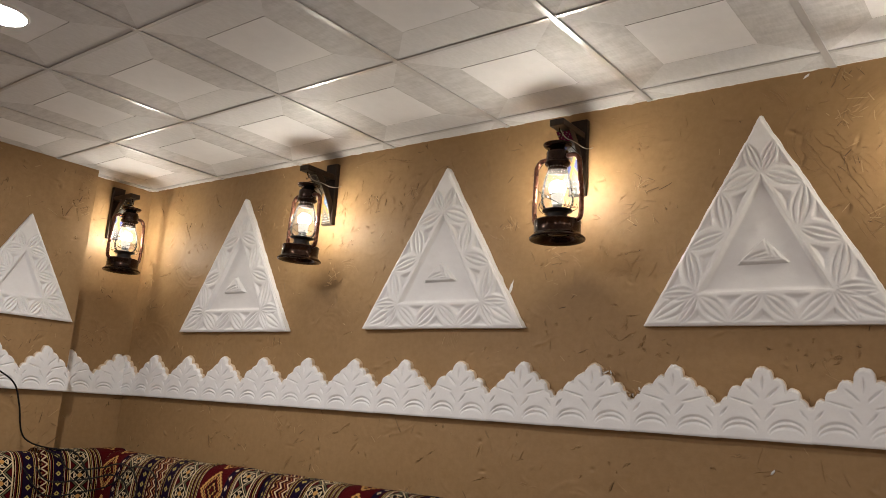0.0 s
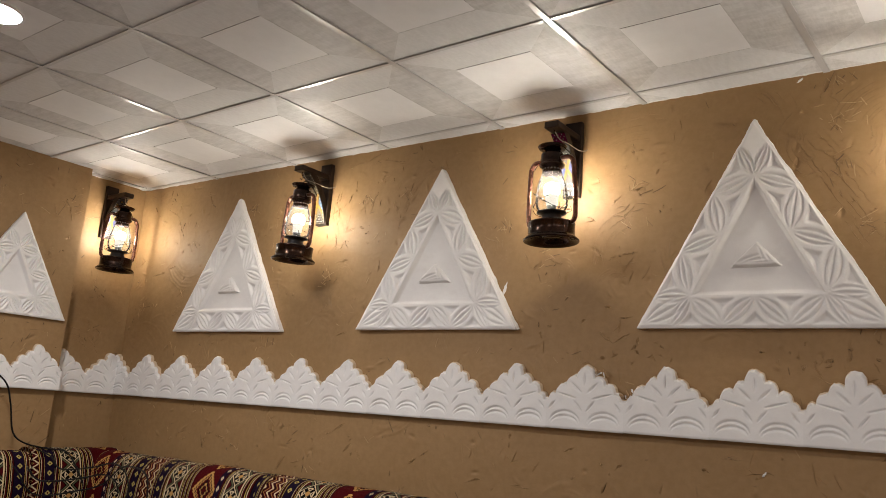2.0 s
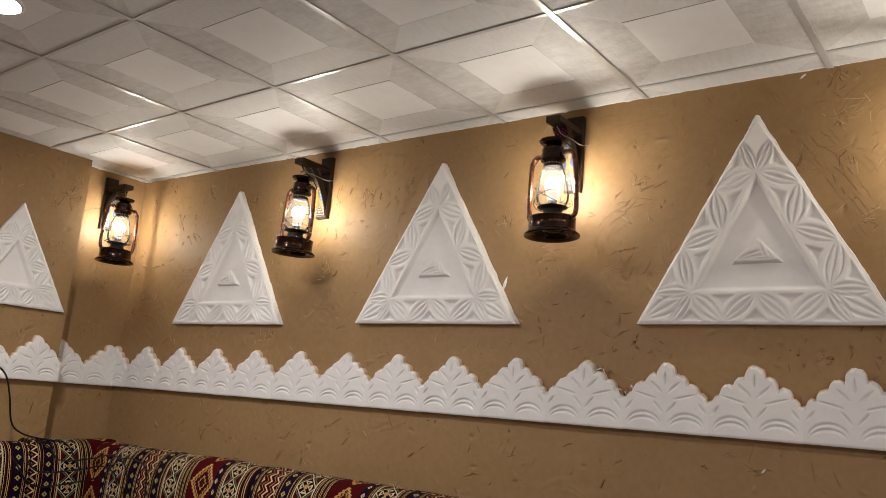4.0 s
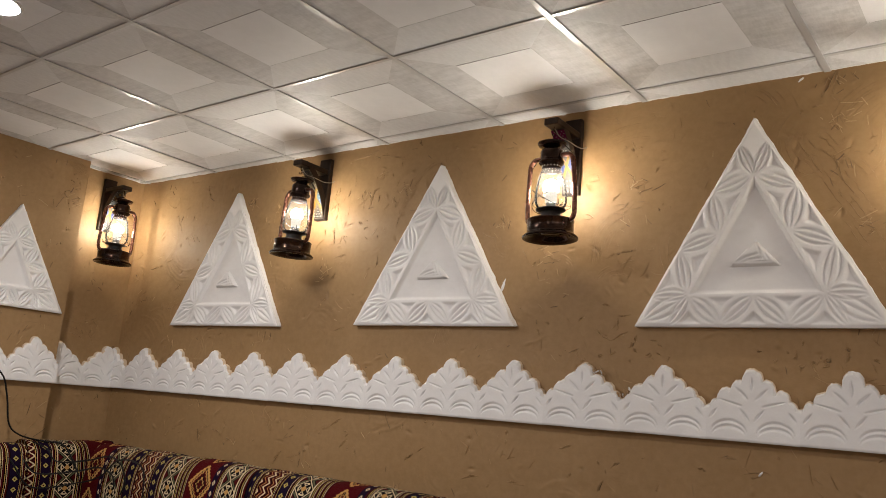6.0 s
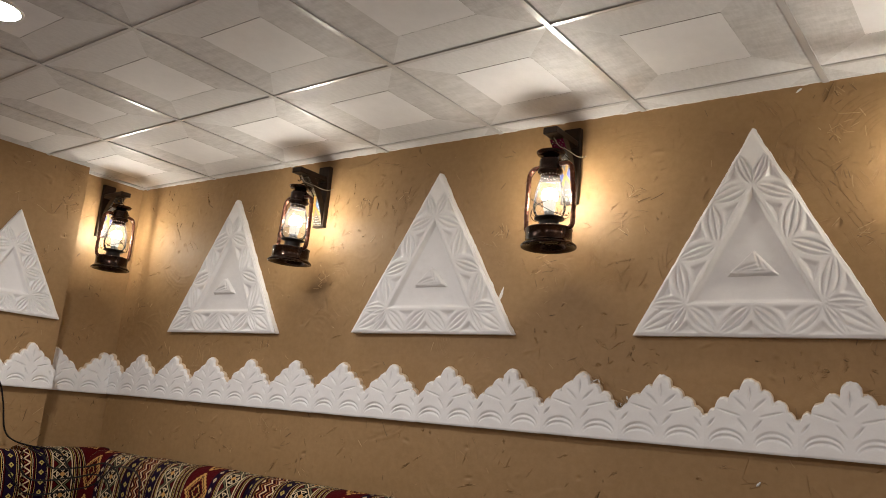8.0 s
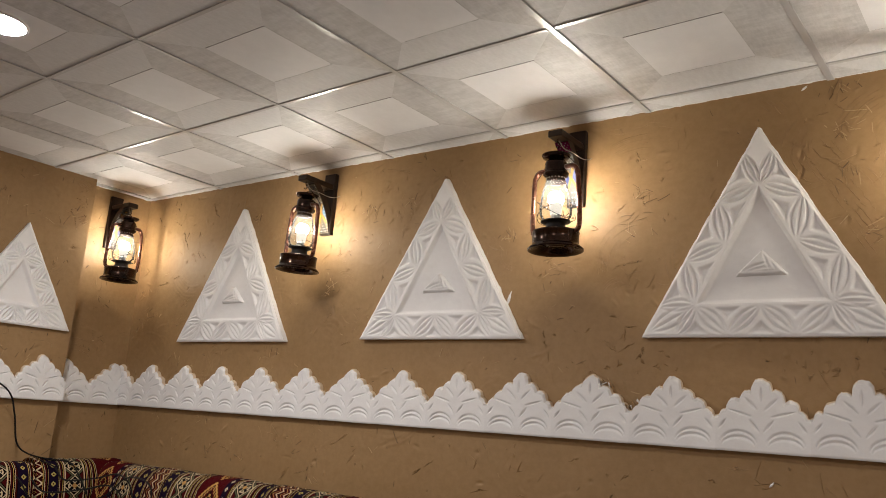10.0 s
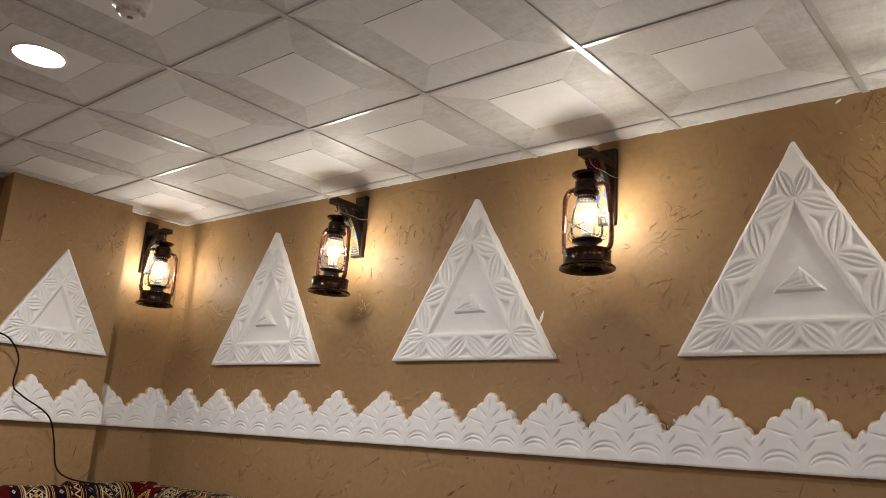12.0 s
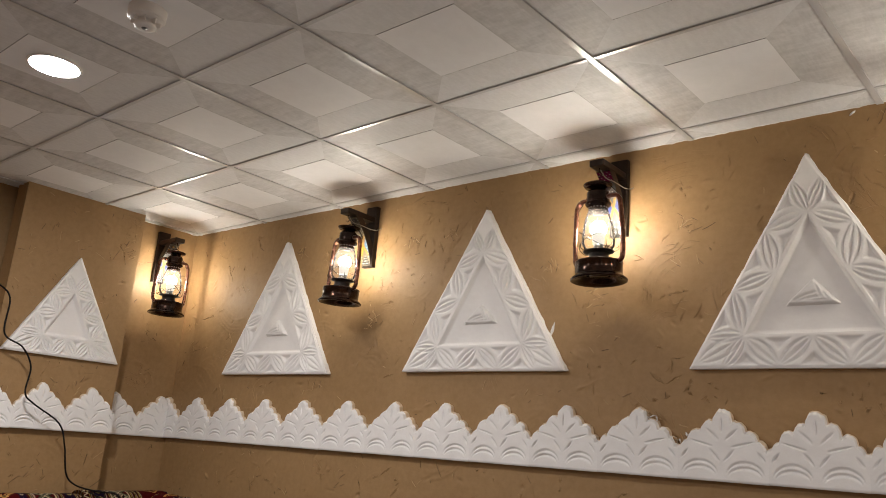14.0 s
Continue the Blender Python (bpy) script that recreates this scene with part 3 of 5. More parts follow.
LAMP = ((2.301, 2.390, -55, 34), (2.368, 2.287, -68, 44), (2.394, 2.270, 5, 35), (2.386, 2.129, 69, 23), (2.409, 2.141, 17, 40), (2.306, 2.097, 41, 47), (2.335, 2.214, 66, 30), (2.294, 1.883, 28, 38), (2.345, 1.897, 8, 69), (1.992, 1.872, 26, 39), (2.041, 1.901, -37, 50), (2.073, 1.882, -16, 50), (1.945, 1.905, -61, 64), (2.189, 1.662, 35, 31), (2.325, 1.650, -90, 38), (2.350, 1.675, 4, 49), (2.277, 1.606, -36, 75), (2.337, 1.601, 30, 68), (2.282, 1.711, -16, 30), (2.014, 1.649, -76, 34), (1.871, 2.041, -61, 62), (1.855, 2.042, -56, 49))    # beside the first lantern: x, z, slope in degrees, length in mm
MID = ((1.032, 2.294, -83, 61), (1.096, 2.196, 45, 87), (1.141, 2.197, 75, 82), (1.163, 2.241, 18, 37), (1.277, 2.169, -73, 66), (1.300, 2.093, -97, 85), (1.227, 2.152, 34, 44), (1.329, 2.226, -65, 75), (0.929, 2.040, -83, 84), (0.935, 2.022, 12, 57), (1.203, 1.909, -96, 60), (0.999, 1.944, 20, 39), (0.899, 1.735, 52, 74), (1.020, 1.615, 15, 65), (1.001, 2.236, -111, 45), (1.235, 2.387, 169, 164), (1.044, 2.396, 8, 140))    # beside the second lantern: x, z, slope in degrees, length in mm
CORNER = ((-0.573, 2.012, 32, 69), (-0.425, 1.939, 7, 75), (-0.373, 1.946, 11, 52), (-0.342, 2.288, -26, 115), (-0.250, 2.184, -59, 135), (-0.114, 2.090, -49, 72), (-0.072, 2.084, -34, 63), (-0.168, 1.821, -63, 63), (-0.169, 1.835, 36, 85), (-0.287, 1.977, 21, 46), (-0.587, 1.905, 55, 51), (-0.027, 2.343, -65, 83), (-0.037, 2.364, 2, 108))    # near the corner: x, z, slope in degrees, length in mm
EAST = ((3.035, 2.427, -84, 58), (3.016, 2.380, -106, 33), (3.023, 2.351, -51, 60), (3.040, 2.282, -73, 57), (3.061, 2.296, 32, 30), (3.032, 2.257, -43, 29), (3.017, 2.151, -68, 39), (3.032, 2.111, -76, 73), (3.040, 2.157, 86, 52), (3.051, 2.105, -63, 28), (2.921, 2.326, 72, 23), (2.973, 2.339, 6, 39), (2.924, 2.245, 83, 32), (3.122, 2.210, 25, 32), (3.120, 2.173, 45, 35), (3.114, 1.984, 40, 36), (3.032, 2.045, -76, 28), (3.063, 2.018, 22, 15), (3.112, 1.921, 36, 34))    # beyond the last panel: x, z, slope in degrees, length in mm
LOW_W = ((-0.121, 1.112, -89, 45), (-0.005, 1.120, 19, 64), (0.176, 1.100, 38, 58), (0.218, 1.133, 22, 52), (0.344, 1.121, 77, 83), (0.288, 1.113, -7, 66), (0.658, 1.172, -1, 53), (0.661, 1.162, -77, 56), (0.722, 1.193, 37, 41), (1.009, 1.185, 19, 48), (1.064, 1.214, 33, 77), (0.912, 1.148, -72, 40), (1.122, 1.133, 49, 69), (1.190, 1.105, -65, 49), (0.732, 1.036, 53, 92), (0.826, 1.048, 16, 68), (0.870, 1.027, 82, 49), (0.937, 1.017, -13, 44))    # below the frieze: x, z, slope in degrees, length in mm
LOW_E = ((1.531, 1.148, 32, 56), (1.769, 1.069, 13, 81), (2.024, 1.145, 56, 45), (2.172, 1.121, 45, 23), (2.287, 1.099, 65, 45), (2.338, 1.174, 35, 43), (2.485, 1.117, 75, 33), (2.791, 1.186, 25, 39), (1.963, 1.070, -5, 89), (2.153, 1.215, 19, 52), (1.473, 1.113, 37, 50), (2.323, 1.104, 139, 54), (2.706, 1.234, 179, 67))    # below the frieze: x, z, slope in degrees, length in mm

LOOK = "tan mud plaster with straw and trowel marks"
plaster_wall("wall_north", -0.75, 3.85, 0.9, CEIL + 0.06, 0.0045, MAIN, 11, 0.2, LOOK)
plaster_wall("wall_west_niche", 0.10, 0.66, 0.9, CEIL + 0.06, 0.005, side_frame(NICHE_X), 23, 0.2, LOOK)
plaster_wall("wall_west_pilaster", COL_Y0, COL_Y1, 0.9, CEIL + 0.06, 0.005, side_frame(COL_X), 37, 0.12, LOOK + " on a shallow pilaster")
plaster_wall("wall_west", -4.4, COL_Y0 + 0.05, 0.9, CEIL + 0.06, 0.012, side_frame(NICHE_X - 0.05), 51, 0.2, LOOK)
straw_bits("straw", -0.60, 3.6, 0.95, CEIL, MAIN, 5, 560, "wall_north",
           ((2.04, 1.89, 0.3), (1.86, 2.04, 2.0), (1.11, 2.20, 1.1), (3.03, 2.13, 1.9), (3.03, 2.42, 1.5), (3.04, 2.28, 1.8), (3.11, 1.95, 0.7), (2.39, 2.14, 0.3), (0.90, 1.84, 0.2), (1.32, 2.22, 1.9)))
straw_bits("straw", 0.25, 0.61, 0.95, CEIL, side_frame(NICHE_X), 6, 60, "wall_west_niche")
straw_bits("straw", COL_Y0, COL_Y1, 0.95, CEIL, side_frame(COL_X), 7, 150, "wall_west_pilaster", ((0.15, 2.23, 0.4), (0.16, 2.3, 0.2), (-0.2, 2.25, 1.4)))


NORTH = "wall_north"
trowel_ridges("plaster_marks", -0.62, 3.75, 0.95, CEIL, MAIN, 15, 95, NORTH,
              ((2.86, 2.24, 3.19, 1.64, 0.025, 0.11, 20), (1.31, 2.06, 1.46, 2.31, 0.02, 0.06, 20), (2.22, 2.36, 2.50, 2.36, 0.02, 0.05, 7)))
trowel_ridges("plaster_marks", 2.90, 3.70, 1.45, CEIL, MAIN, 61, 30, NORTH)
trowel_sweeps("plaster_marks", MAIN, 71, NORTH,
              ((2.385, 1.90, 0.105, 0.185, 9, 95, 195), (2.32, 1.76, 0.06, 0.11, 6, 40, 150), (2.38, 2.13, 0.20, 0.27, 6, 60, 125), (3.00, 2.225, 0.07, 0.16, 10, 120, 240),
               (3.20, 2.22, 0.09, 0.22, 9, 95, 160), (1.88, 1.97, 0.03, 0.09, 6, 150, 260), (0.98, 1.86, 0.05, 0.10, 6, 20, 120), (0.62, 2.18, 0.06, 0.13, 5, 130, 210)))


def scattered(seed, count, x0, x1, z0, z1):
    """Loose small tears in no order: x, z, slope, length."""
    rng = random.Random(seed)
    out = []
    while len(out) < count:
        x, z, a = rng.uniform(x0, x1), rng.uniform(z0, z1), rng.uniform(-90, 90)
        for _ in range(rng.choice((1, 1, 2, 3))):
            out.append((min(max(x + rng.gauss(0, 0.02), x0), x1), min(max(z + rng.gauss(0, 0.015), z0), z1), a + rng.gauss(0, 30), rng.uniform(9, 30)))
    return out


torn_marks("plaster_tears", MAIN, 91, NORTH, scattered(1, 115, -0.60, 3.60, 1.50, 2.43))
torn_marks("plaster_tears", MAIN, 92, NORTH, scattered(2, 60, -0.60, 3.60, 0.97, 1.25))
torn_marks("plaster_tears", MAIN, 93, NORTH, scattered(3, 60, 2.0, 3.60, 1.46, 1.66))
torn_marks("plaster_tears", side_frame(COL_X), 94, "wall_west_pilaster", scattered(4, 34, COL_Y0 + 0.03, COL_Y1 - 0.03, 1.0, 2.43))
torn_marks("plaster_tears", side_frame(COL_X), 95, "wall_west_pilaster", scattered(5, 16, 0.12, COL_Y1 - 0.03, 2.20, 2.34))
torn_marks("plaster_tears", MAIN, 81, NORTH, LAMP)
torn_marks("plaster_tears", MAIN, 82, NORTH, MID)
torn_marks("plaster_tears", MAIN, 83, NORTH, CORNER)
torn_marks("plaster_tears", MAIN, 84, NORTH, EAST)
torn_marks("plaster_tears", MAIN, 85, NORTH, LOW_W)
torn_marks("plaster_tears", MAIN, 86, NORTH, LOW_E)
trowel_ridges("plaster_marks", 0.25, 0.61, 0.95, CEIL, side_frame(NICHE_X), 16, 14, "wall_west_niche")
trowel_ridges("plaster_marks", COL_Y0, COL_Y1, 0.95, CEIL, side_frame(COL_X), 17, 32, "wall_west_pilaster")


def plain_wall(name, x0, x1, y0, y1, z0, z1):
    ob = new(name, finish(box(x0, x1, y0, y1, z0, z1), name, PLASTER))
    tagged(ob, "tan mud plaster wall", "wall", kind="structure")


plain_wall("wall_north_end", 3.82, ROOM_X1 + 0.2, 0.745, 0.95, 0, CEIL + 0.06)
plain_wall("wall_east", ROOM_X1, ROOM_X1 + 0.2, ROOM_Y0, 0.73, 0, CEIL + 0.06)
plain_wall("wall_south", -0.85, ROOM_X1 + 0.2, ROOM_Y0 - 0.2, ROOM_Y0, 0, CEIL + 0.06)


def floor_material():
    m, nt, b = material("floor_carpet", (0.10, 0.03, 0.025), 0.9)
    n = noise_tex(nt, 90, 5)
    nt.links.new(ramp(nt, n, [(0.3, (0.17, 0.167, 0.17)), (0.7, (0.24, 0.236, 0.24))]), b.inputs["Base Color"])
    bump(nt, b, n, 0.5, 0.004)
    return m


floor = new("floor", finish(box(-0.9, ROOM_X1 + 0.2, ROOM_Y0 - 0.2, 0.95, -0.1, 0), "floor", floor_material()))
tagged(floor, "plain grey floor", "floor", kind="structure")

# ---- ceiling: lay-in tiles on a metal grid ----
SEEN_AND_ADDED_LIGHTS = {(1, -2), (1, -5), (5, -5), (8, -2), (8, -5)}   # tiles with a round ceiling light; only (1, -2) is seen, the others are added
def ceiling_mesh():
    verts, faces, idx = [], [], []

    def quad(pts, m):
        k = len(verts)
        verts.extend(pts)
        faces.append((k, k + 1, k + 2, k + 3))
        idx.append(m)

    rng = random.Random(4)
    for i in range(-2, 10):
        for j in range(-8, 2):
            x0, y0 = i * TILE + 0.009, j * TILE + 0.0108
            x1, y1 = x0 + TILE - 0.018, y0 + TILE - 0.0168
            z = CEIL + 0.0014 + rng.uniform(-0.0006, 0.0006)
            tip = [rng.uniform(-0.0006, 0.0006) for _ in range(4)]
            o = [(x0, y0, z + tip[0]), (x1, y0, z + tip[1]), (x1, y1, z + tip[2]), (x0, y1, z + tip[3])]
            cx, cy, hs, g = (x0 + x1) / 2, (y0 + y1) / 2, 0.147, 0.0018
            zi = z + 0.0004
            a = [(cx - hs, cy - hs - g, zi), (cx + hs, cy - hs - g, zi), (cx + hs, cy + hs + g, zi), (cx - hs, cy + hs + g, zi)]
            c = [(cx - hs, cy - hs, zi - 0.0006), (cx + hs, cy - hs, zi - 0.0006), (cx + hs, cy + hs, zi - 0.0006), (cx - hs, cy + hs, zi - 0.0006)]
            up = lambda p: (p[0], p[1], p[2] + 0.004)
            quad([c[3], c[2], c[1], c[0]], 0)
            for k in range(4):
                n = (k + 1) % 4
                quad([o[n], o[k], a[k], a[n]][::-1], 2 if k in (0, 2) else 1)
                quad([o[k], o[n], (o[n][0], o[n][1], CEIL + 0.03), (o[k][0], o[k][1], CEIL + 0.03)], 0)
                if k in (1, 3):
                    continue
                quad([up(a[k]), up(a[n]), up(c[n]), up(c[k])], 3)
                quad([a[k], a[n], up(a[n]), up(a[k])], 3)
                quad([up(c[k]), up(c[n]), c[n], c[k]], 3)
    quad([(-1.3, -4.8, CEIL + 0.03), (-1.3, 1.2, CEIL + 0.03), (6.2, 1.2, CEIL + 0.03), (6.2, -4.8, CEIL + 0.03)], 3)
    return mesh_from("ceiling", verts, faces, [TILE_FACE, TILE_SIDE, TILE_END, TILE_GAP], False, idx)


tagged(new("ceiling", ceiling_mesh()), "off-white square ceiling tiles with satin mitred borders", "ceiling", kind="structure")


grid = new("ceiling_grid")
tagged(grid, "shiny pale metal ceiling grid of narrow bars", "ceiling grid", kind="structure")
runner = box(-0.0105, 0.0105, -4.7, 0.95, CEIL - 0.0035, CEIL + 0.0005, 0.0012)
runner = finish(runner, "grid_runner", GRID_METAL)
tee = finish(box(0.0115, TILE - 0.0115, -0.0075, 0.0075, CEIL - 0.003, CEIL + 0.0008, 0.001), "grid_tee", GRID_METAL)
for i in range(-1, 11):
    part("grid_runner", runner, None, grid, at=Matrix.Translation((i * TILE, 0, 0)))
for j in range(-7, 2):
    for i in range(-2, 10):
        part("grid_tee", tee, None, grid, at=Matrix.Translation((i * TILE, j * TILE, 0)))


def edge_bead(name, x0, x1, at, seed):
    """Uneven white filler where the ceiling meets a wall."""
    rng = np.random.RandomState(seed)
    xs = np.arange(x0, x1, 0.007)
    verts, faces = [], []
    for k, x in enumerate(xs):
        low = CEIL - 0.001 - 0.005 * value_noise(np.array([x]), np.array([0.3]), seed, 0.021)[0] ** 3
        out = 0.0015 + 0.0035 * rng.rand()
        verts += [(x, 0.02, CEIL + 0.003), (x, -out, CEIL + 0.003), (x, -out * 0.8, low + 0.002), (x, 0.02, low)]
        if k:
            a, b = 4 * (k - 1), 4 * k
            faces += [(a + 1, a + 2, b + 2, b + 1), (a + 2, a + 3, b + 3, b + 2)]
    ob = new(name, mesh_from(name, verts, faces, [GYPSUM]))
    ob.matrix_basis = at
    tagged(ob, "uneven white filler along the ceiling edge", "trim", kind="structure")


edge_bead("trim", -0.6, 4.6, MAIN, 3)
edge_bead("trim", COL_Y1, 0.62, side_frame(NICHE_X), 9)

# ---- carved gypsum triangles ----
def triangle_panel_mesh(width, height, thick, seed, inner=(0.262, 0.152, 0.712), boss_rise=0.020):
    hw = width / 2
    nu, nv = 210, 180
    U, V = np.meshgrid(np.linspace(-1, 1, nu + 1), np.linspace(0, 1, nv + 1) * 0.994)
    X, Z = U * hw * (1 - V), V * height
    h = np.full(X.shape, thick)
    O = [np.array(p) for p in ((-hw, 0.0), (hw, 0.0), (0.0, height))]
    I = [np.array(p) for p in ((-inner[0] * width, inner[1] * height), (inner[0] * width, inner[1] * height), (0.0, inner[2] * height))]

    def inside(tri):
        best = np.full(X.shape, 9.0)
        for k in range(3):
            a, b = tri[k], tri[(k + 1) % 3]
            d = (b - a) / np.linalg.norm(b - a)
            best = np.minimum(best, (Z - a[1]) * d[0] - (X - a[0]) * d[1])
        return best

    d_out, d_in = inside(O), inside(I)
    h -= 0.005 * (1 - smoothstep(0, 0.010, d_out))
    h -= 0.017 * smoothstep(-0.001, 0.015, d_in)
    cut = np.zeros(X.shape)
    rng = np.random.RandomState(seed)

    def leaf(p, q, spread):
        p, q = np.asarray(p), np.asarray(q)
        d = q - p
        n = np.array((-d[1], d[0]))
        nonlocal cut
        for s in (-spread, 0.0, spread):
            s *= rng.uniform(0.85, 1.15)
            curve = [p + d * t + n * s * 4 * t * (1 - t) for t in np.linspace(0.08, 0.93, 9)]
            cut = np.maximum(cut, groove(X, Z, curve, 0.0080, 0.0092))

    def notch(p, q, r, depth):
        tri = [np.asarray(v) for v in (p, q, r)]
        if np.cross(np.append(tri[1] - tri[0], 0), np.append(tri[2] - tri[0], 0))[2] < 0:
            tri[1], tri[2] = tri[2], tri[1]
        nonlocal cut
        cut = np.maximum(cut, np.clip(inside(tri) * 1.1, 0, depth))

    def foot(p, a, b):
        d = b - a
        return a + d * ((p - a) @ d) / (d @ d)

    for k in range(3):
        a, b, oa, ob_ = I[k], I[(k + 1) % 3], O[k], O[(k + 1) % 3]
        knots = [0.0, 0.5, 1.0]
        for s0, s1 in zip(knots, knots[1:]):
            p, q = a + (b - a) * s0, a + (b - a) * s1
            mid = foot((p + q) / 2, oa, ob_)
            n = (mid - (p + q) / 2)
            leaf(p + n * 0.06, mid - n * 0.06, 0.15)
            leaf(q + n * 0.06, mid - n * 0.06, 0.15)
            c, e = (p + q) / 2, (q - p) * 0.21
            notch(c - e + n * 0.09, c + e + n * 0.09, c + n * 0.50, 0.0115)
        for s in knots:
            c = foot(a + (b - a) * s, oa, ob_)
            up = (a + (b - a) * s) - c
            e = (b - a) * 0.105
            notch(c - e + up * 0.08, c + e + up * 0.08, c + up * 0.50, 0.0115)
        if k < 2:
            leaf(a, oa + (a - oa) * 0.16, 0.13)
        leaf(a, foot(a, oa, ob_) + (oa - ob_) * 0.09, 0.13)
        leaf(b, foot(b, oa, ob_) + (ob_ - oa) * 0.09, 0.13)
    h -= np.where(d_in > -0.004, 0, cut) * smoothstep(0.003, 0.010, d_out)
    # small raised triangle in the middle
    c0 = (0.0, 0.284 * height)
    S = [np.array((c0[0] - 0.103 * width, c0[1])), np.array((c0[0] + 0.103 * width, c0[1])), np.array((c0[0] + 0.004, c0[1] + 0.118 * height))]
    ds = inside(S)
    rise = boss_rise * smoothstep(0, 0.005, ds)
    fans = [(S[0], S[1] * (1 - t) + S[2] * t) for t in (0.10, 0.30, 0.52)] + [(S[2], S[0] * (1 - t) + S[1] * t) for t in (0.70, 0.84)]
    for p, q in fans:
        curve = [p * (1 - u) + q * u + np.array((0.0, 0.006 * math.sin(math.pi * u))) for u in (0.12, 0.5, 0.88)]
        rise -= groove(X, Z, curve, 0.0062, 0.32 * boss_rise) * (ds > 0.003)
    h += rise
    h += 0.0009 * (value_noise(X, Z, seed, 0.02) - 0.5) + 0.0025 * (value_noise(X, Z, seed + 1, 0.12) - 0.5)
    wob = (0.003 * (value_noise(X, Z, seed + 3, 0.04) - 0.5) + 0.0022 * (value_noise(X, Z, seed + 6, 0.009) - 0.5)) * (d_out < 0.004) * (Z > 0.02)
    verts = np.stack([(X + wob).ravel(), -h.ravel(), Z.ravel()], 1)
    i = np.arange((nu + 1) * (nv + 1)).reshape(nv + 1, nu + 1)
    faces = np.stack([i[:-1, :-1], i[:-1, 1:], i[1:, 1:], i[1:, :-1]], -1).reshape(-1, 4)
    rim = list(i[0, :]) + list(i[1:, -1]) + list(i[-1, -2::-1]) + list(i[-2:0:-1, 0])
    n0, m = len(verts), len(rim)
    front = verts[rim]
    back = front.copy()
    back[:, 1] = 0.012
    allv = np.vstack([verts, front, back])
    skirt = [(n0 + (k + 1) % m, n0 + k, n0 + m + k, n0 + m + (k + 1) % m) for k in range(m)]
    mid = lambda g: (g[:-1, :-1] + g[1:, 1:]).ravel() / 2
    field, boss = mid(d_in) > 0, (mid(ds) > -0.001) & (boss_rise > 0)
    out = []
    for name, keep, more in (("carved_border", ~field, skirt), ("recessed_field", field & ~boss, []), ("centre_ornament", boss, [])):
        sub = faces[keep]
        if not len(sub):
            continue
        me = mesh_from(name, allv.tolist(), sub.tolist() + more, [GYPSUM], True)
        flags = np.ones(len(me.polygons), dtype=bool)
        flags[len(sub):] = False
        me.polygons.foreach_set("use_smooth", flags)
        bm = bmesh.new()
        bm.from_mesh(me)
        bmesh.ops.delete(bm, geom=[v for v in bm.verts if not v.link_faces], context="VERTS")
        bm.to_mesh(me)
        bm.free()
        out.append((name, me))
    return out


def triangle_panel(meshes, at, label, size=(1.0, 1.0)):
    root = new("gypsum_triangle")
    root.matrix_basis = at
    tagged(root, label, "wall panel", "carved triangles")
    for name, me in meshes:
        part(name, me, None, root)
    rng = np.random.RandomState(int(at.translation.x * 100) + 300)
    verts, faces = [], []
    hw, n = 0.79 / 2 * size[0], 70
    for k in range(n + 1):                 # rough filler smeared along one sloping edge
        t = k / n
        x, z = hw * (1 - t), 0.668 * size[1] * t
        out = 0.0012 + (0.003 + 0.003 * rng.rand()) * value_noise(np.array([t * 5.0 + at.translation.x]), np.array([0.5]), 17, 0.23)[0]
        verts += [(x - 0.004, -0.022, z), (x + 0.001 + out * 0.35, -0.020, z + 0.001), (x + out, -0.004, z + out * 0.4), (x + out, 0.012, z + out * 0.4)]
        if k:
            a, b = 4 * (k - 1), 4 * k
            faces += [(a + q, b + q, b + q + 1, a + q + 1) for q in range(3)]
    part("edge_filler", mesh_from("edge_filler", verts, faces, [GYPSUM]), None, root, "rough white filler along the edge")


PANEL = triangle_panel_mesh(0.79, 0.668, 0.030, 3)
PANEL_B = triangle_panel_mesh(0.79, 0.668, 0.030, 8)
for x, w, z0, z1, me in ((0.242, 0.822, 1.621, 2.305, PANEL_B), (1.528, 0.800, 1.630, 2.303, PANEL), (2.785, 0.770, 1.633, 2.316, PANEL_B)):
    triangle_panel(me, MAIN @ Matrix.Translation((x, -0.002, z0)) @ Matrix.Diagonal((w / 0.79, 1, (z1 - z0) / 0.668, 1)), "white carved gypsum triangle panel on the tan wall")
triangle_panel(triangle_panel_mesh(0.577, 0.507, 0.028, 5, (0.205, 0.19, 0.64), 0.0), side_frame(COL_X) @ Matrix.Translation((-0.086, -0.002, 1.624)), "small white carved gypsum triangle panel on the pilaster", (0.577 / 0.79, 0.507 / 0.668))

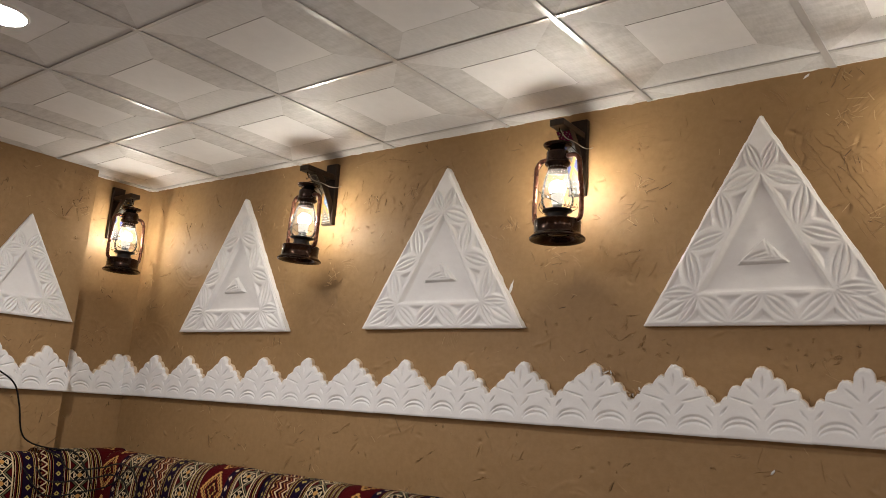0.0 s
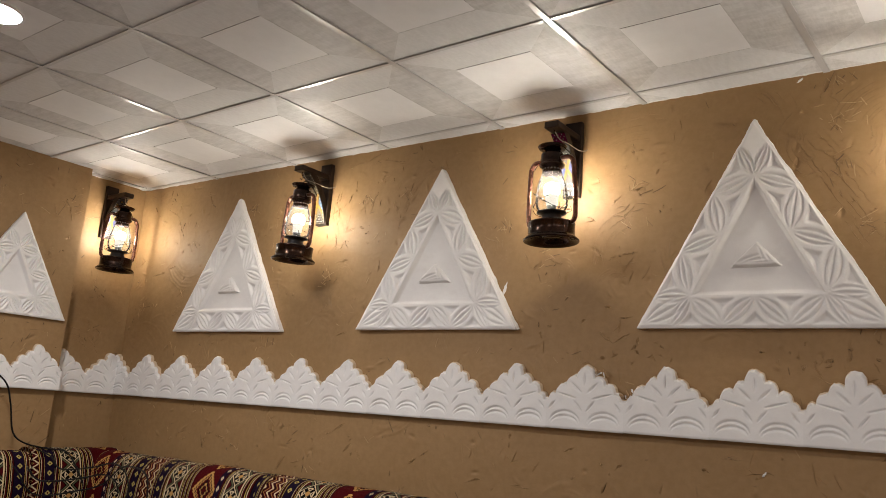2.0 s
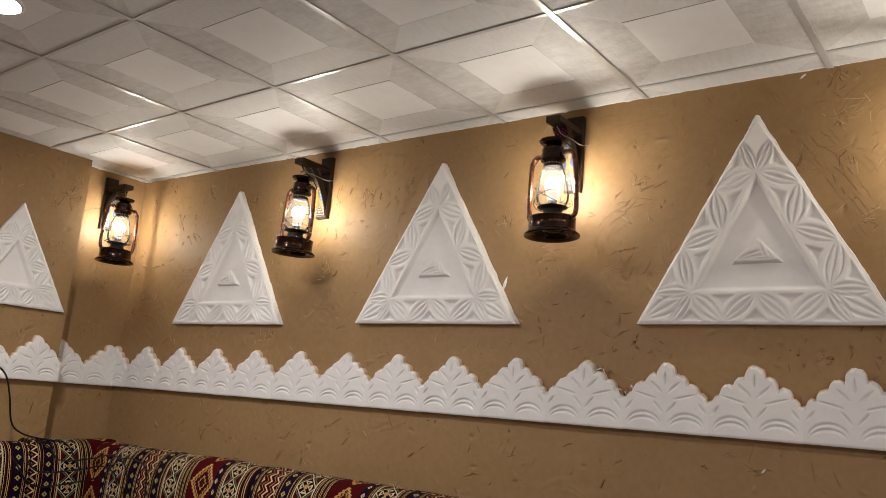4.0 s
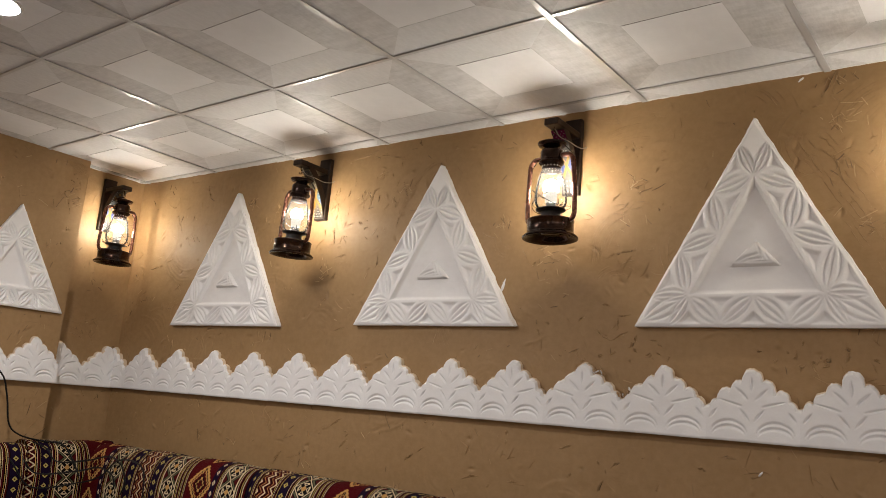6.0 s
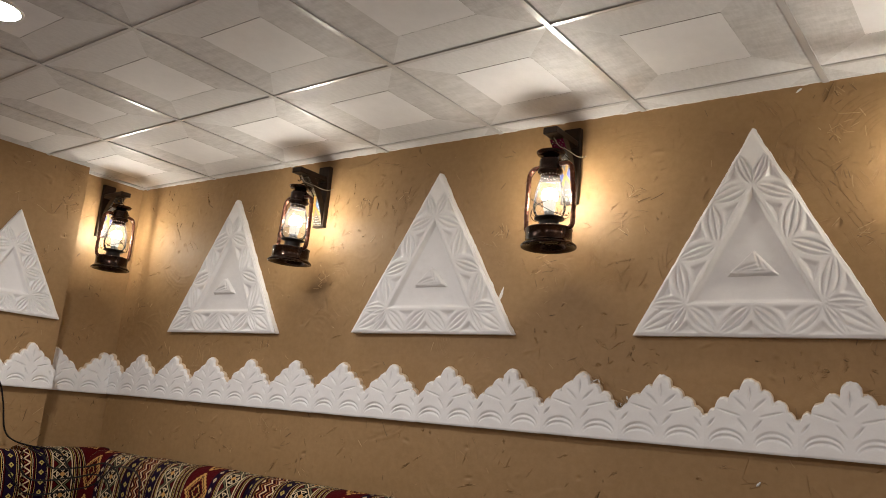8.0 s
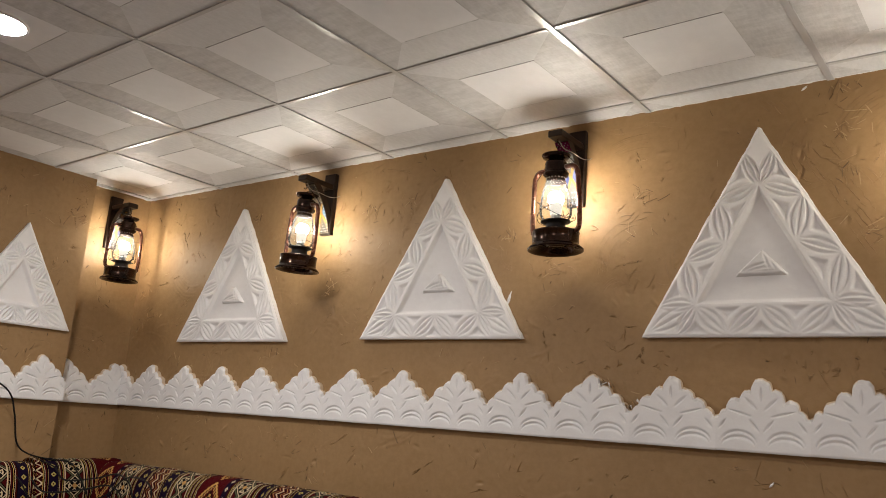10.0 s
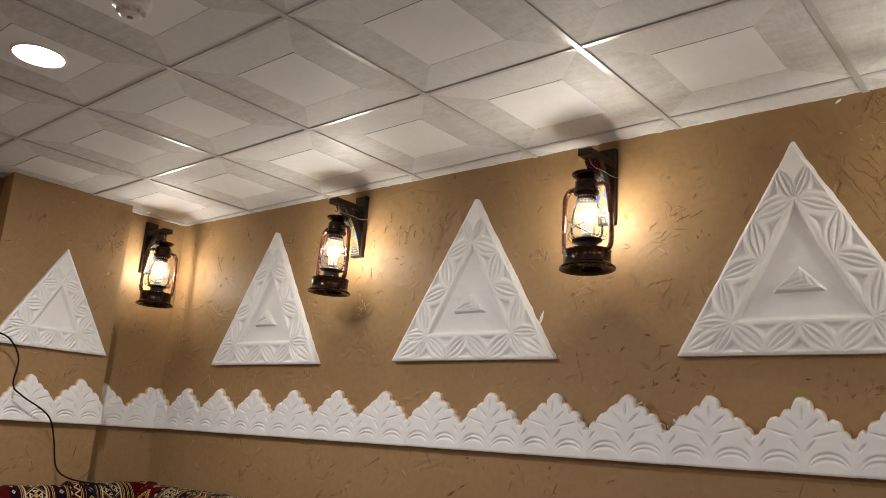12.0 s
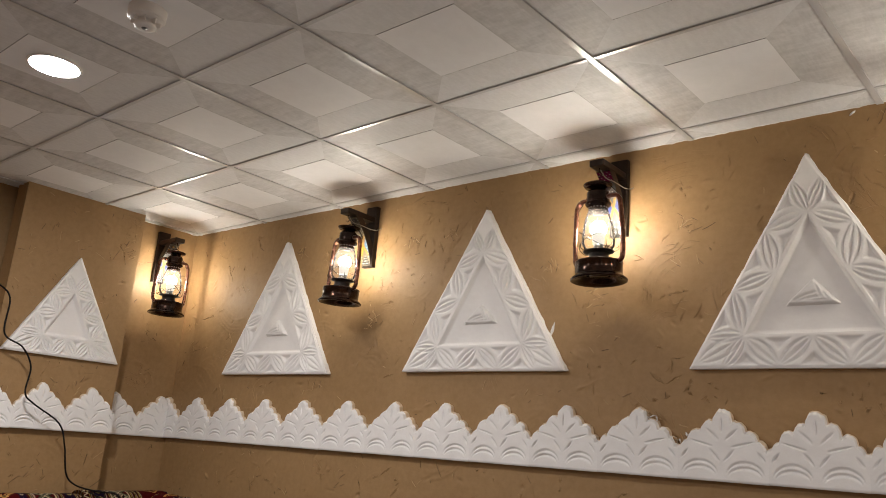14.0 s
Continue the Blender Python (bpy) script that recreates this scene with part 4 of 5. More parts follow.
# ---- carved frieze ----
UNIT_W = 0.28
def frieze_unit_mesh(seed):
    rng = np.random.RandomState(seed)
    nx, nz = 104, 64
    xs = np.linspace(-UNIT_W / 2, UNIT_W / 2, nx + 1)
    top = np.full(xs.shape, 0.108)
    for cx, cz, r in ((0, 0.196, 0.029), (-0.043, 0.163, 0.025), (0.043, 0.163, 0.025), (-0.080, 0.134, 0.026), (0.080, 0.134, 0.026), (-0.111, 0.110, 0.020), (0.111, 0.110, 0.020)):
        cx, cz = cx + rng.uniform(-0.003, 0.003), cz + rng.uniform(-0.003, 0.003)
        d = r * r - (xs - cx) ** 2
        top = np.maximum(top, np.where(d > 0, cz + np.sqrt(np.maximum(d, 0)), 0))
    edge = smoothstep(UNIT_W / 2 - 0.012, UNIT_W / 2, np.abs(xs))
    top = top * (1 - edge) + 0.108 * edge
    top += (0.005 * (value_noise(xs, xs * 0, seed, 0.012) - 0.5) + 0.004 * (value_noise(xs, xs * 0, seed + 4, 0.005) - 0.5)) * (1 - edge)
    T = np.linspace(0, 1, nz + 1)
    X = np.repeat(xs[None, :], nz + 1, 0)
    kernel = np.exp(-np.linspace(-2, 2, 23) ** 2)
    soft_top = np.convolve(np.pad(top, 11, mode="edge"), kernel / kernel.sum(), mode="valid")
    low = 0.100                                   # even rows below, rows that follow the crest above
    up = np.clip((T - 0.5) * 2, 0, 1)[:, None]
    crest = (1 - up ** 4) * soft_top[None, :] + up ** 4 * top[None, :]
    Z = np.where(T[:, None] <= 0.5, T[:, None] * 2 * low, low + up * (crest - low))
    h = np.full(X.shape, 0.026)
    rim = np.maximum(top[None, :] - Z, 0)
    h -= 0.004 * (1 - smoothstep(0, 0.006, rim)) + 0.009 * (1 - smoothstep(0.005, 0.0115, rim + 0.004 * (value_noise(X, Z, seed + 8, 0.02) - 0.5)))
    h -= 0.003 * (1 - smoothstep(0, 0.005, Z))
    cut = np.zeros(X.shape)
    lines = [((0, 0.150), (0, 0.192))]
    for s in (-1, 1):
        lines += [((s * 0.010, 0.124), (s * 0.050, 0.162)), ((s * 0.026, 0.104), (s * 0.100, 0.124)), ((s * 0.008, 0.062), (s * 0.038, 0.098)), ((s * 0.130, 0.066), (s * 0.108, 0.094))]
    for a, b in lines:
        a, b = np.array(a), np.array(b)
        mid = (a + b) / 2 + rng.uniform(-0.0008, 0.0008, 2)
        cut = np.maximum(cut, groove(X, Z, [a, mid, b], 0.0048, 0.0060))
    for s in (-1, 1):
        for rx, rz, c0 in ((0.056, 0.042, 0.018), (0.050, 0.028, 0.016)):
            ang = np.linspace(0.06 * math.pi, 0.94 * math.pi, 13)
            curve = np.stack([s * 0.070 + rx * np.cos(ang), c0 + rz * np.sin(ang)], 1)
            cut = np.maximum(cut, groove(X, Z, curve, 0.0068, 0.0064))
    h -= cut
    h += 0.0012 * (value_noise(X, Z, seed + 2, 0.03) - 0.5) * (1 - smoothstep(0.10, 0.138, np.abs(X)))
    h = np.where((np.abs(np.abs(X) - UNIT_W / 2) < 1e-6), 0.026 - 0.004 * (1 - smoothstep(0, 0.006, rim)) - 0.009 * (1 - smoothstep(0.005, 0.0115, rim)) - 0.003 * (1 - smoothstep(0, 0.005, Z)), h)
    verts = np.stack([X.ravel(), -h.ravel(), Z.ravel()], 1)
    i = np.arange(X.size).reshape(X.shape)
    faces = np.stack([i[:-1, :-1], i[:-1, 1:], i[1:, 1:], i[1:, :-1]], -1).reshape(-1, 4)
    n0 = len(verts)
    back_top = np.stack([xs, np.full(nx + 1, 0.012), top], 1)
    back_bot = np.stack([xs, np.full(nx + 1, 0.012), top * 0], 1)
    front_bot, front_top = verts[i[0]], verts[i[-1]]
    allv = np.vstack([verts, back_top, back_bot, front_bot, front_top])
    m = nx + 1
    extra = []
    for k in range(nx):
        extra.append((n0 + 3 * m + k, n0 + 3 * m + k + 1, n0 + k + 1, n0 + k))
        extra.append((n0 + m + k, n0 + m + k + 1, n0 + 2 * m + k + 1, n0 + 2 * m + k))
    rim_mid = ((rim[:-1, :-1] + rim[1:, 1:]) / 2).ravel()
    raw = rim_mid < 0.0015 + 0.006 * value_noise(X[:-1, :-1].ravel(), Z[:-1, :-1].ravel(), seed + 5, 0.03) ** 2
    me = mesh_from("leaf_block", allv.tolist(), faces.tolist() + extra, [GYPSUM, RAW_RIM], True, list(raw.astype(int)) + [k % 2 == 0 for k in range(len(extra))])
    flags = np.ones(len(me.polygons), dtype=bool)
    flags[len(faces):] = False
    me.polygons.foreach_set("use_smooth", flags)
    return me


UNITS = [frieze_unit_mesh(s) for s in (2, 13, 29, 41)]


def frieze(peaks, z0, z1, at, label):
    """Blocks whose leaf tips stand at peaks; the joints lie midway between them."""
    run = new("plaster_frieze")
    run.matrix_basis = at
    tagged(run, label, "frieze")
    for k, p in enumerate(peaks):
        left = (peaks[k - 1] + p) / 2 if k else p - (peaks[1] - p) / 2
        right = (p + peaks[k + 1]) / 2 if k + 1 < len(peaks) else p + (p - peaks[k - 1]) / 2
        f = (p - peaks[0]) / (peaks[-1] - peaks[0])
        z = z0 + (z1 - z0) * f
        me = UNITS[(k * 7 + 3) % 4]
        block = part("leaf_block", me, None, run)
        block.matrix_basis = Matrix.Translation(((left + right) / 2, 0, z)) @ Matrix.Diagonal(((right - left) / UNIT_W, 1.3, 1, 1))
    return run


frieze([-0.650, -0.368, -0.066, 0.226, 0.516, 0.809, 1.097, 1.381, 1.662, 1.934, 2.217, 2.511, 2.782, 3.053, 3.328, 3.601, 3.874], 1.272, 1.290, MAIN, "white carved gypsum frieze of leaf crests along the wall")
frieze([0.290, 0.558], 1.270, 1.270, side_frame(NICHE_X), "short white carved gypsum frieze in the corner")
frieze([-0.895, -0.645, -0.395, -0.142, 0.105], 1.262, 1.272, side_frame(COL_X), "white carved gypsum frieze across the pilaster")

# ---- hurricane lanterns on wooden brackets ----
def lantern(at, lean, bulb_turn):
    """Lantern hung below its bracket; z = 0 at the foot, 0.352 high."""
    root = new("hurricane_lantern")
    root.matrix_basis = at @ Matrix.Rotation(lean, 4, "Y") @ Matrix.Rotation(bulb_turn, 4, "Z") @ Matrix.Diagonal((1.05, 1.05, 1.025, 1))
    tagged(root, "aged bronze hurricane lantern with a lit bulb and clear glass globe", "lantern", "wall lanterns")
    part("base_tank", lathe([(0, 0.016), (0.030, 0.016), (0.033, 0.024), (0.060, 0.024), (0.064, 0.012), (0.080, 0.006), (0.089, 0.0), (0.0930, 0.001), (0.0935, 0.006), (0.086, 0.013), (0.0795, 0.018), (0.078, 0.024), (0.078, 0.058), (0.080, 0.061), (0.079, 0.065), (0.074, 0.0665), (0.050, 0.065), (0.036, 0.068), (0.0, 0.068)], 40), BRONZE, root, "flared bronze base", True)
    part("burner", lathe([(0.036, 0.066), (0.037, 0.076), (0.033, 0.084), (0.033, 0.094), (0.040, 0.098), (0.050, 0.101), (0.051, 0.104), (0.034, 0.107), (0.022, 0.110), (0.020, 0.114), (0.0, 0.115)], 28), SOOTED, root, "", True)
    part("lamp_socket", lathe([(0.0, 0.110), (0.0165, 0.112), (0.0165, 0.128), (0.0, 0.130)], 20), PLASTIC_DARK, root, "dark lamp socket", True)
    # white plastic, no light source; emission stands in for the dome's light on it
    part("bulb_body", lathe([(0.0170, 0.128), (0.0192, 0.132), (0.0205, 0.148), (0.0225, 0.1675)], 20), BODY_ADDED_GLOW, root, "white plastic lower body of the bulb, with an added weak glow", True)
    part("bulb", lathe([(0.0225, 0.1675), (0.0262, 0.178), (0.0270, 0.188), (0.0250, 0.198), (0.0190, 0.206), (0.010, 0.210), (0.0, 0.211)], 20), BULB, root, "glowing warm white dome of the bulb", True)
    globe = part("glass_globe", lathe([(0.036, 0.104), (0.046, 0.112), (0.0535, 0.126), (0.0555, 0.140), (0.0545, 0.160), (0.0500, 0.190), (0.0445, 0.215), (0.0385, 0.234), (0.0345, 0.246), (0.0325, 0.252)], 40), GLASS, root, "clear glass globe", True)
    globe.visible_shadow = False
    part("chimney_collar", lathe([(0.0335, 0.246), (0.0345, 0.243), (0.0330, 0.243), (0.0320, 0.250), (0.0335, 0.264), (0.041, 0.268), (0.0435, 0.273), (0.0435, 0.277), (0.038, 0.281)], 36), BRONZE, root, "", True)
    # light coming through the vent holes, put in as white beads
    holes = bmesh.new()
    for k in range(18):
        a = 2 * math.pi * k / 18
        m4 = Matrix.Translation((0.0335 * math.cos(a), 0.0335 * math.sin(a), 0.257)) @ Matrix.Rotation(a, 4, "Z") @ Matrix.Diagonal((0.35, 1, 1, 1))
        bmesh.ops.create_uvsphere(holes, u_segments=8, v_segments=6, radius=0.0028, matrix=m4)
    part("vent_beads", holes, MOSAIC["white"], root, "row of white beads for the light in the vent holes", True)
    part("chimney", lathe([(0.037, 0.276), (0.0385, 0.282), (0.0385, 0.312), (0.036, 0.318), (0.032, 0.321), (0.025, 0.324), (0.025, 0.332)], 36), BRONZE, root, "", True)
    part("chimney_cap", lathe([(0.024, 0.330), (0.034, 0.330), (0.044, 0.334), (0.0485, 0.341), (0.0495, 0.344), (0.0475, 0.345), (0.041, 0.3405), (0.032, 0.336), (0.022, 0.338), (0.013, 0.346), (0.0, 0.348)], 36), BRONZE, root, "", True)
    for s in (-1, 1):
        path = smooth_path([(s * 0.066, 0, 0.060), (s * 0.083, 0, 0.064), (s * 0.0925, 0, 0.084), (s * 0.0925, 0, 0.16), (s * 0.0875, 0, 0.250), (s * 0.0835, 0, 0.276), (s * 0.070, 0, 0.293), (s * 0.038, 0, 0.296)], 7)
        part("side_tube", tube(path, 0.0084, 14), COPPER, root, "copper brown side tube", True)
    guard = bmesh.new()
    for tilt in (0.034, -0.034):           # two hoops that cross in front and behind
        hoop = [(0.0625 * math.cos(a), 0.0625 * math.sin(a), 0.140 + tilt * math.cos(a) + 0.006 * math.sin(2 * a)) for a in np.linspace(0, 2 * math.pi, 40, endpoint=False)]
        tube(hoop, 0.0011, 6, guard, True)
    for a in (0.5, 2.6, 4.2, 5.7):         # bent stays down to the burner
        stay = smooth_path([(0.0625 * math.cos(a), 0.0625 * math.sin(a), 0.128), (0.066 * math.cos(a), 0.066 * math.sin(a), 0.112), (0.055 * math.cos(a), 0.055 * math.sin(a), 0.104), (0.044 * math.cos(a), 0.044 * math.sin(a), 0.101)], 5)
        tube(stay, 0.0010, 6, guard)
    part("wire_guard", guard, BRONZE, root, "thin wire guard round the globe", True)
    bail = smooth_path([(-0.082, 0.0, 0.262), (-0.07, 0.02, 0.30), (-0.03, 0.012, 0.348), (0, 0.004, 0.362), (0.03, 0.012, 0.348), (0.07, 0.02, 0.30), (0.082, 0.0, 0.262)], 8)
    part("bail_handle", tube(bail, 0.0016, 6), BRONZE, root, "", True)
    return root


def bracket(at, pattern):
    """Wooden bracket in a wall's frame: plate on the wall, arm towards -y, mosaic brace below. z = 0 at the top of the plate."""
    root = new("lantern_bracket")
    root.matrix_basis = at
    tagged(root, "dark wooden wall bracket with a colourful mosaic brace", "bracket", "lantern brackets")
    part("back_plate", box(-0.034, 0.034, -0.024, 0.004, -0.295, 0.0, 0.003), WOOD, root)
    part("arm", box(-0.028, 0.028, -0.198, -0.0235, -0.079, -0.054, 0.004), WOOD, root)

    def arc(t):          # line of the brace from plate foot to the arm
        return -0.026 - 0.122 * t ** 1.45, -0.290 + 0.207 * (1 - (1 - t) ** 1.2)

    n = 14
    bm = bmesh.new()
    rows = []
    for k in range(n + 1):
        y, z = arc(k / n)
        y2, z2 = y + 0.03, z + 0.012
        rows.append([bm.verts.new(p) for p in ((-0.027, y, z), (0.027, y, z), (0.027, min(y2, -0.0235), z2), (-0.027, min(y2, -0.0235), z2))])
    for r, s in zip(rows, rows[1:]):
        for k in range(4):
            j = (k + 1) % 4
            bm.faces.new((r[k], r[j], s[j], s[k]))
    bm.faces.new(rows[0][::-1])
    bm.faces.new(rows[-1])
    brace = part("mosaic_brace", bm, WOOD, root, "curved brace faced with mosaic")
    tiles = {}

    def spot(t, x, lift):
        y, z = arc(min(max(t, 0.0), 1.0))
        ya, za = arc(min(1, t + 0.03))
        yb, zb = arc(max(0, t - 0.03))
        d = Vector((0, ya - yb, za - zb)).normalized()
        nrm = Vector((0, -d.z, d.y))
        if nrm.y > 0:
            nrm = -nrm
        return Vector((x, y, z)) + nrm * lift

    def sheet(colour, left, right, lift):
        """A thin inlay between two edges, each a row of (t, x)."""
        bm2 = tiles.setdefault(colour, bmesh.new())
        rows2 = [[bm2.verts.new(spot(*p, 0.0002)), bm2.verts.new(spot(*p, lift)), bm2.verts.new(spot(*q, lift)), bm2.verts.new(spot(*q, 0.0002))] for p, q in zip(left, right)]
        for r2, s2 in zip(rows2, rows2[1:]):
            for k in range(3):
                bm2.faces.new((r2[k], r2[k + 1], s2[k + 1], s2[k]))
        bm2.faces.new(rows2[0])
        bm2.faces.new(rows2[-1][::-1])

    def strip(colour, t0, x0, t1, x1, half, lift, steps=7):
        mids = [(t0 + (t1 - t0) * k / steps, x0 + (x1 - x0) * k / steps) for k in range(steps + 1)]
        clip = lambda v: min(max(v, -0.0265), 0.0265)
        sheet(colour, [(t, clip(x - half)) for t, x in mids], [(t, clip(x + half)) for t, x in mids], lift)

    def dots(t0, t1, rows_n, xs, colour="white", radius=0.0024):
        bm2 = tiles.setdefault(colour, bmesh.new())
        for k in range(rows_n):
            t = t0 + (t1 - t0) * k / max(1, rows_n - 1)
            for x in xs(k, rows_n):
                bmesh.ops.create_uvsphere(bm2, u_segments=8, v_segments=5, radius=radius, matrix=Matrix.Translation(spot(t, x, 0.0022)))

    wide = 0.0265
    if pattern == "cross":
        strip("grey", 0.01, 0, 0.98, 0, wide, 0.0012, 12)
        strip("purple", 0.80, 0, 0.985, 0, wide, 0.0020)
        for side in (-1, 1):                         # blue fields between the arms of the yellow cross
            sheet("blue", [(0.26 + 0.05 * k, side * wide) for k in range(7)], [(0.26 + 0.05 * k, side * (0.006 + 0.0065 * abs(k - 3))) for k in range(7)], 0.0020)
            strip("yellow", 0.20, side * 0.022, 0.62, -side * 0.022, 0.0048, 0.0030)
        dots(0.04, 0.19, 3, lambda k, n: [(-0.018 + 0.012 * q) for q in range(4)])
        dots(0.64, 0.78, 3, lambda k, n: [(-0.020 + 0.010 * q + 0.005 * (k % 2)) for q in range(4)])
        dots(0.83, 0.96, 4, lambda k, n: [(-0.021 + 0.014 * q + 0.007 * (k % 2)) for q in range(4 - k % 2)], "white", 0.0017)
    else:
        gold = "cream" if pattern == "dots" else "yellow"
        strip("cream" if pattern == "dots" else "grey", 0.01, 0, 0.98, 0, wide, 0.0012, 12)
        sheet("dark", [(0.02 + 0.03 * k, -wide + 0.0038 * k) for k in range(8)], [(0.02 + 0.03 * k, wide - 0.0038 * k) for k in range(8)], 0.0020)
        dots(0.05, 0.19, 4, lambda k, n: [(-0.0045 * (3 - k) + 0.009 * q) for q in range(4 - k)])
        for side in (-1, 1):
            sheet("sky" if pattern == "dots" else "blue", [(0.26 + 0.05 * k, side * wide) for k in range(6)], [(0.26 + 0.05 * k, side * (0.008 + 0.006 * abs(k - 2.5))) for k in range(6)], 0.0020)
            strip("yellow", 0.20, side * 0.021, 0.56, -side * 0.020, 0.0052, 0.0030)
            dots(0.05, 0.95, 16, lambda k, n: [side * 0.0225], "white", 0.0021)
        strip("dark", 0.46, 0.018, 0.84, -0.014, 0.0028, 0.0026)
        if pattern == "zigzag":
            strip("yellow", 0.50, -0.020, 0.66, 0.018, 0.0050, 0.0032)
            strip("yellow", 0.66, 0.018, 0.82, -0.020, 0.0050, 0.0032)
        ring = lambda r0: [(0.90 + r0 * 3.4 * math.cos(a), r0 * math.sin(a)) for a in np.linspace(0, 2 * math.pi, 15)]
        sheet("dark", ring(0.006), ring(0.014), 0.0028)
        sheet(gold, ring(0.0005), ring(0.006), 0.0032)
    for key, b2 in tiles.items():
        tagged(part("mosaic_" + key, b2, MOSAIC[key], brace), kind="stuff")
    part("hook", tube(smooth_path([(0, -0.172, -0.080), (0, -0.172, -0.094), (0.006, -0.172, -0.100), (0.009, -0.172, -0.108), (0.0, -0.172, -0.115), (-0.007, -0.172, -0.108)], 6), 0.0016, 6), BRONZE, root, "small wire hook", True)
    cord = smooth_path([(0.0, -0.165, -0.085), (0.014, -0.150, -0.112), (0.030, -0.11, -0.118), (0.040, -0.06, -0.125), (0.046, -0.02, -0.118), (0.052, 0.001, -0.105)], 8)
    part("power_cord", tube(cord, 0.0015, 6), CORD_WHITE, root, "thin pale lamp cord", True)
    return root


for frame_m, x, lean, turn, pattern in ((MAIN, 2.132, -0.036, -0.1, "cross"), (MAIN, 0.844, 0.035, -0.07, "dots"), (MAIN, 3.365, 0.0, 0.3, "cross"), (side_frame(NICHE_X), 0.413, 0.012, 0.04, "zigzag")):
    top = frame_m @ Matrix.Translation((x, 0, CEIL - 0.038))
    bracket(top, pattern)
    lantern(top @ Matrix.Translation((0.006 if lean < 0 else 0.0, -0.168, -0.486 if pattern == "zigzag" else -0.495)), lean, turn)

# ---- ceiling fittings ----
def downlight(i, j):
    root = new("downlight")
    root.matrix_basis = Matrix.Translation(((i + 0.5) * TILE, (j + 0.5) * TILE, CEIL))
    tagged(root, "round flush ceiling light, lit", "ceiling light", "ceiling lights")
    part("rim", lathe([(0.077, -0.0035), (0.082, -0.005), (0.086, -0.003), (0.087, 0.006)], 40), PLASTIC, root, "thin white rim", True)
    part("diffuser", lathe([(0.0, -0.003), (0.078, -0.003)], 40), DOWNGLOW, root, "bright round diffuser")
    return root


# all but one of these are unseen lights, added to brighten the room
for i, j in sorted(SEEN_AND_ADDED_LIGHTS):
    downlight(i, j)

smoke = new("smoke_detector")
smoke.matrix_basis = Matrix.Translation((1.505, -0.903, CEIL))
tagged(smoke, "white round smoke detector on the ceiling", "smoke detector")
part("mount", lathe([(0.0, 0.008), (0.050, 0.008), (0.052, 0.0), (0.052, -0.026), (0.049, -0.030), (0.0, -0.030)], 40), PLASTIC, smoke, "", True)
part("sensor_head", lathe([(0.046, -0.029), (0.044, -0.033), (0.030, -0.036), (0.026, -0.036), (0.026, -0.044)], 40), PLASTIC, smoke, "", True)
part("sensor_cap", lathe([(0.0, -0.046), (0.029, -0.046), (0.031, -0.048), (0.029, -0.054), (0.020, -0.057), (0.0, -0.0575)], 40), PLASTIC, smoke, "", True)
post = finish(box(0.028, 0.040, -0.0022, 0.0022, -0.049, -0.031, 0.0006), "post", PLASTIC)
for k in range(8):
    part("post", post, None, smoke, at=Matrix.Rotation(2 * math.pi * (k + 0.3) / 8, 4, "Z"))
part("indicator", lathe([(0.0, -0.0590), (0.008, -0.0590), (0.009, -0.0572)], 20), PLASTIC_DARK, smoke, "small dark indicator", True)

# ---- bench seating with woven cushions ----
def cushion_mesh(length, depth, height, seed, u0):
    """A stuffed back cushion: length along x, its back at y = 0, front towards -y, z from 0."""
    n, m = int(length / 0.02), 44
    prof = []
    for k in range(m):
        a = 2 * math.pi * k / m
        c, s = math.cos(a), math.sin(a)
        prof.append((-depth / 2 + depth / 2 * math.copysign(abs(c) ** 0.75, c), height / 2 + height / 2 * math.copysign(abs(s) ** 0.62, s)))
    arc = [0.0]
    for k in range(m):
        p, q = prof[k], prof[(k + 1) % m]
        arc.append(arc[-1] + math.hypot(q[0] - p[0], q[1] - p[1]))
    verts, faces, uvs = [], [], []
    rng = np.random.RandomState(seed)
    for i in range(n + 1):
        x = length * i / n
        e = min(x, length - x)
        f = 0.80 + 0.20 * min(1, e / 0.05) ** 0.5
        for k in range(m):
            y, z = prof[k]
            wob = 1 + 0.03 * (value_noise(np.array([x]), np.array([arc[k]]), seed, 0.16)[0] - 0.5)
            verts.append((x, -depth / 2 + (y + depth / 2) * f * wob, height / 2 + (z - height / 2) * (0.94 + 0.06 * f) * wob))
    for i in range(n):
        for k in range(m):
            j = (k + 1) % m
            faces.append((i * m + k, i * m + j, (i + 1) * m + j, (i + 1) * m + k))
            for a, b in ((i, k), (i, k + 1), (i + 1, k + 1), (i + 1, k)):
                uvs.append((u0 + length * a / n, arc[b]))
    for i, u in ((0, u0), (n, u0 + length)):
        faces.append([i * m + k for k in range(m)][:: -1 if i else 1])
        order = range(m) if not i else range(m - 1, -1, -1)
        uvs += [(u, arc[k]) for k in order]
    me = mesh_from("back_cushion", verts, faces, [SADU], True)
    layer = me.uv_layers.new(name="UVMap")
    layer.data.foreach_set("uv", np.array(uvs, dtype=np.float32).ravel())
    return me


def cushion(at, length, depth, height, seed, u0):
    ob = new("back_cushion", cushion_mesh(length, depth, height, seed, u0))
    ob.matrix_basis = at
    return tagged(ob, "red, black and cream woven back cushion with tribal stripes", "cushion", "back cushions")


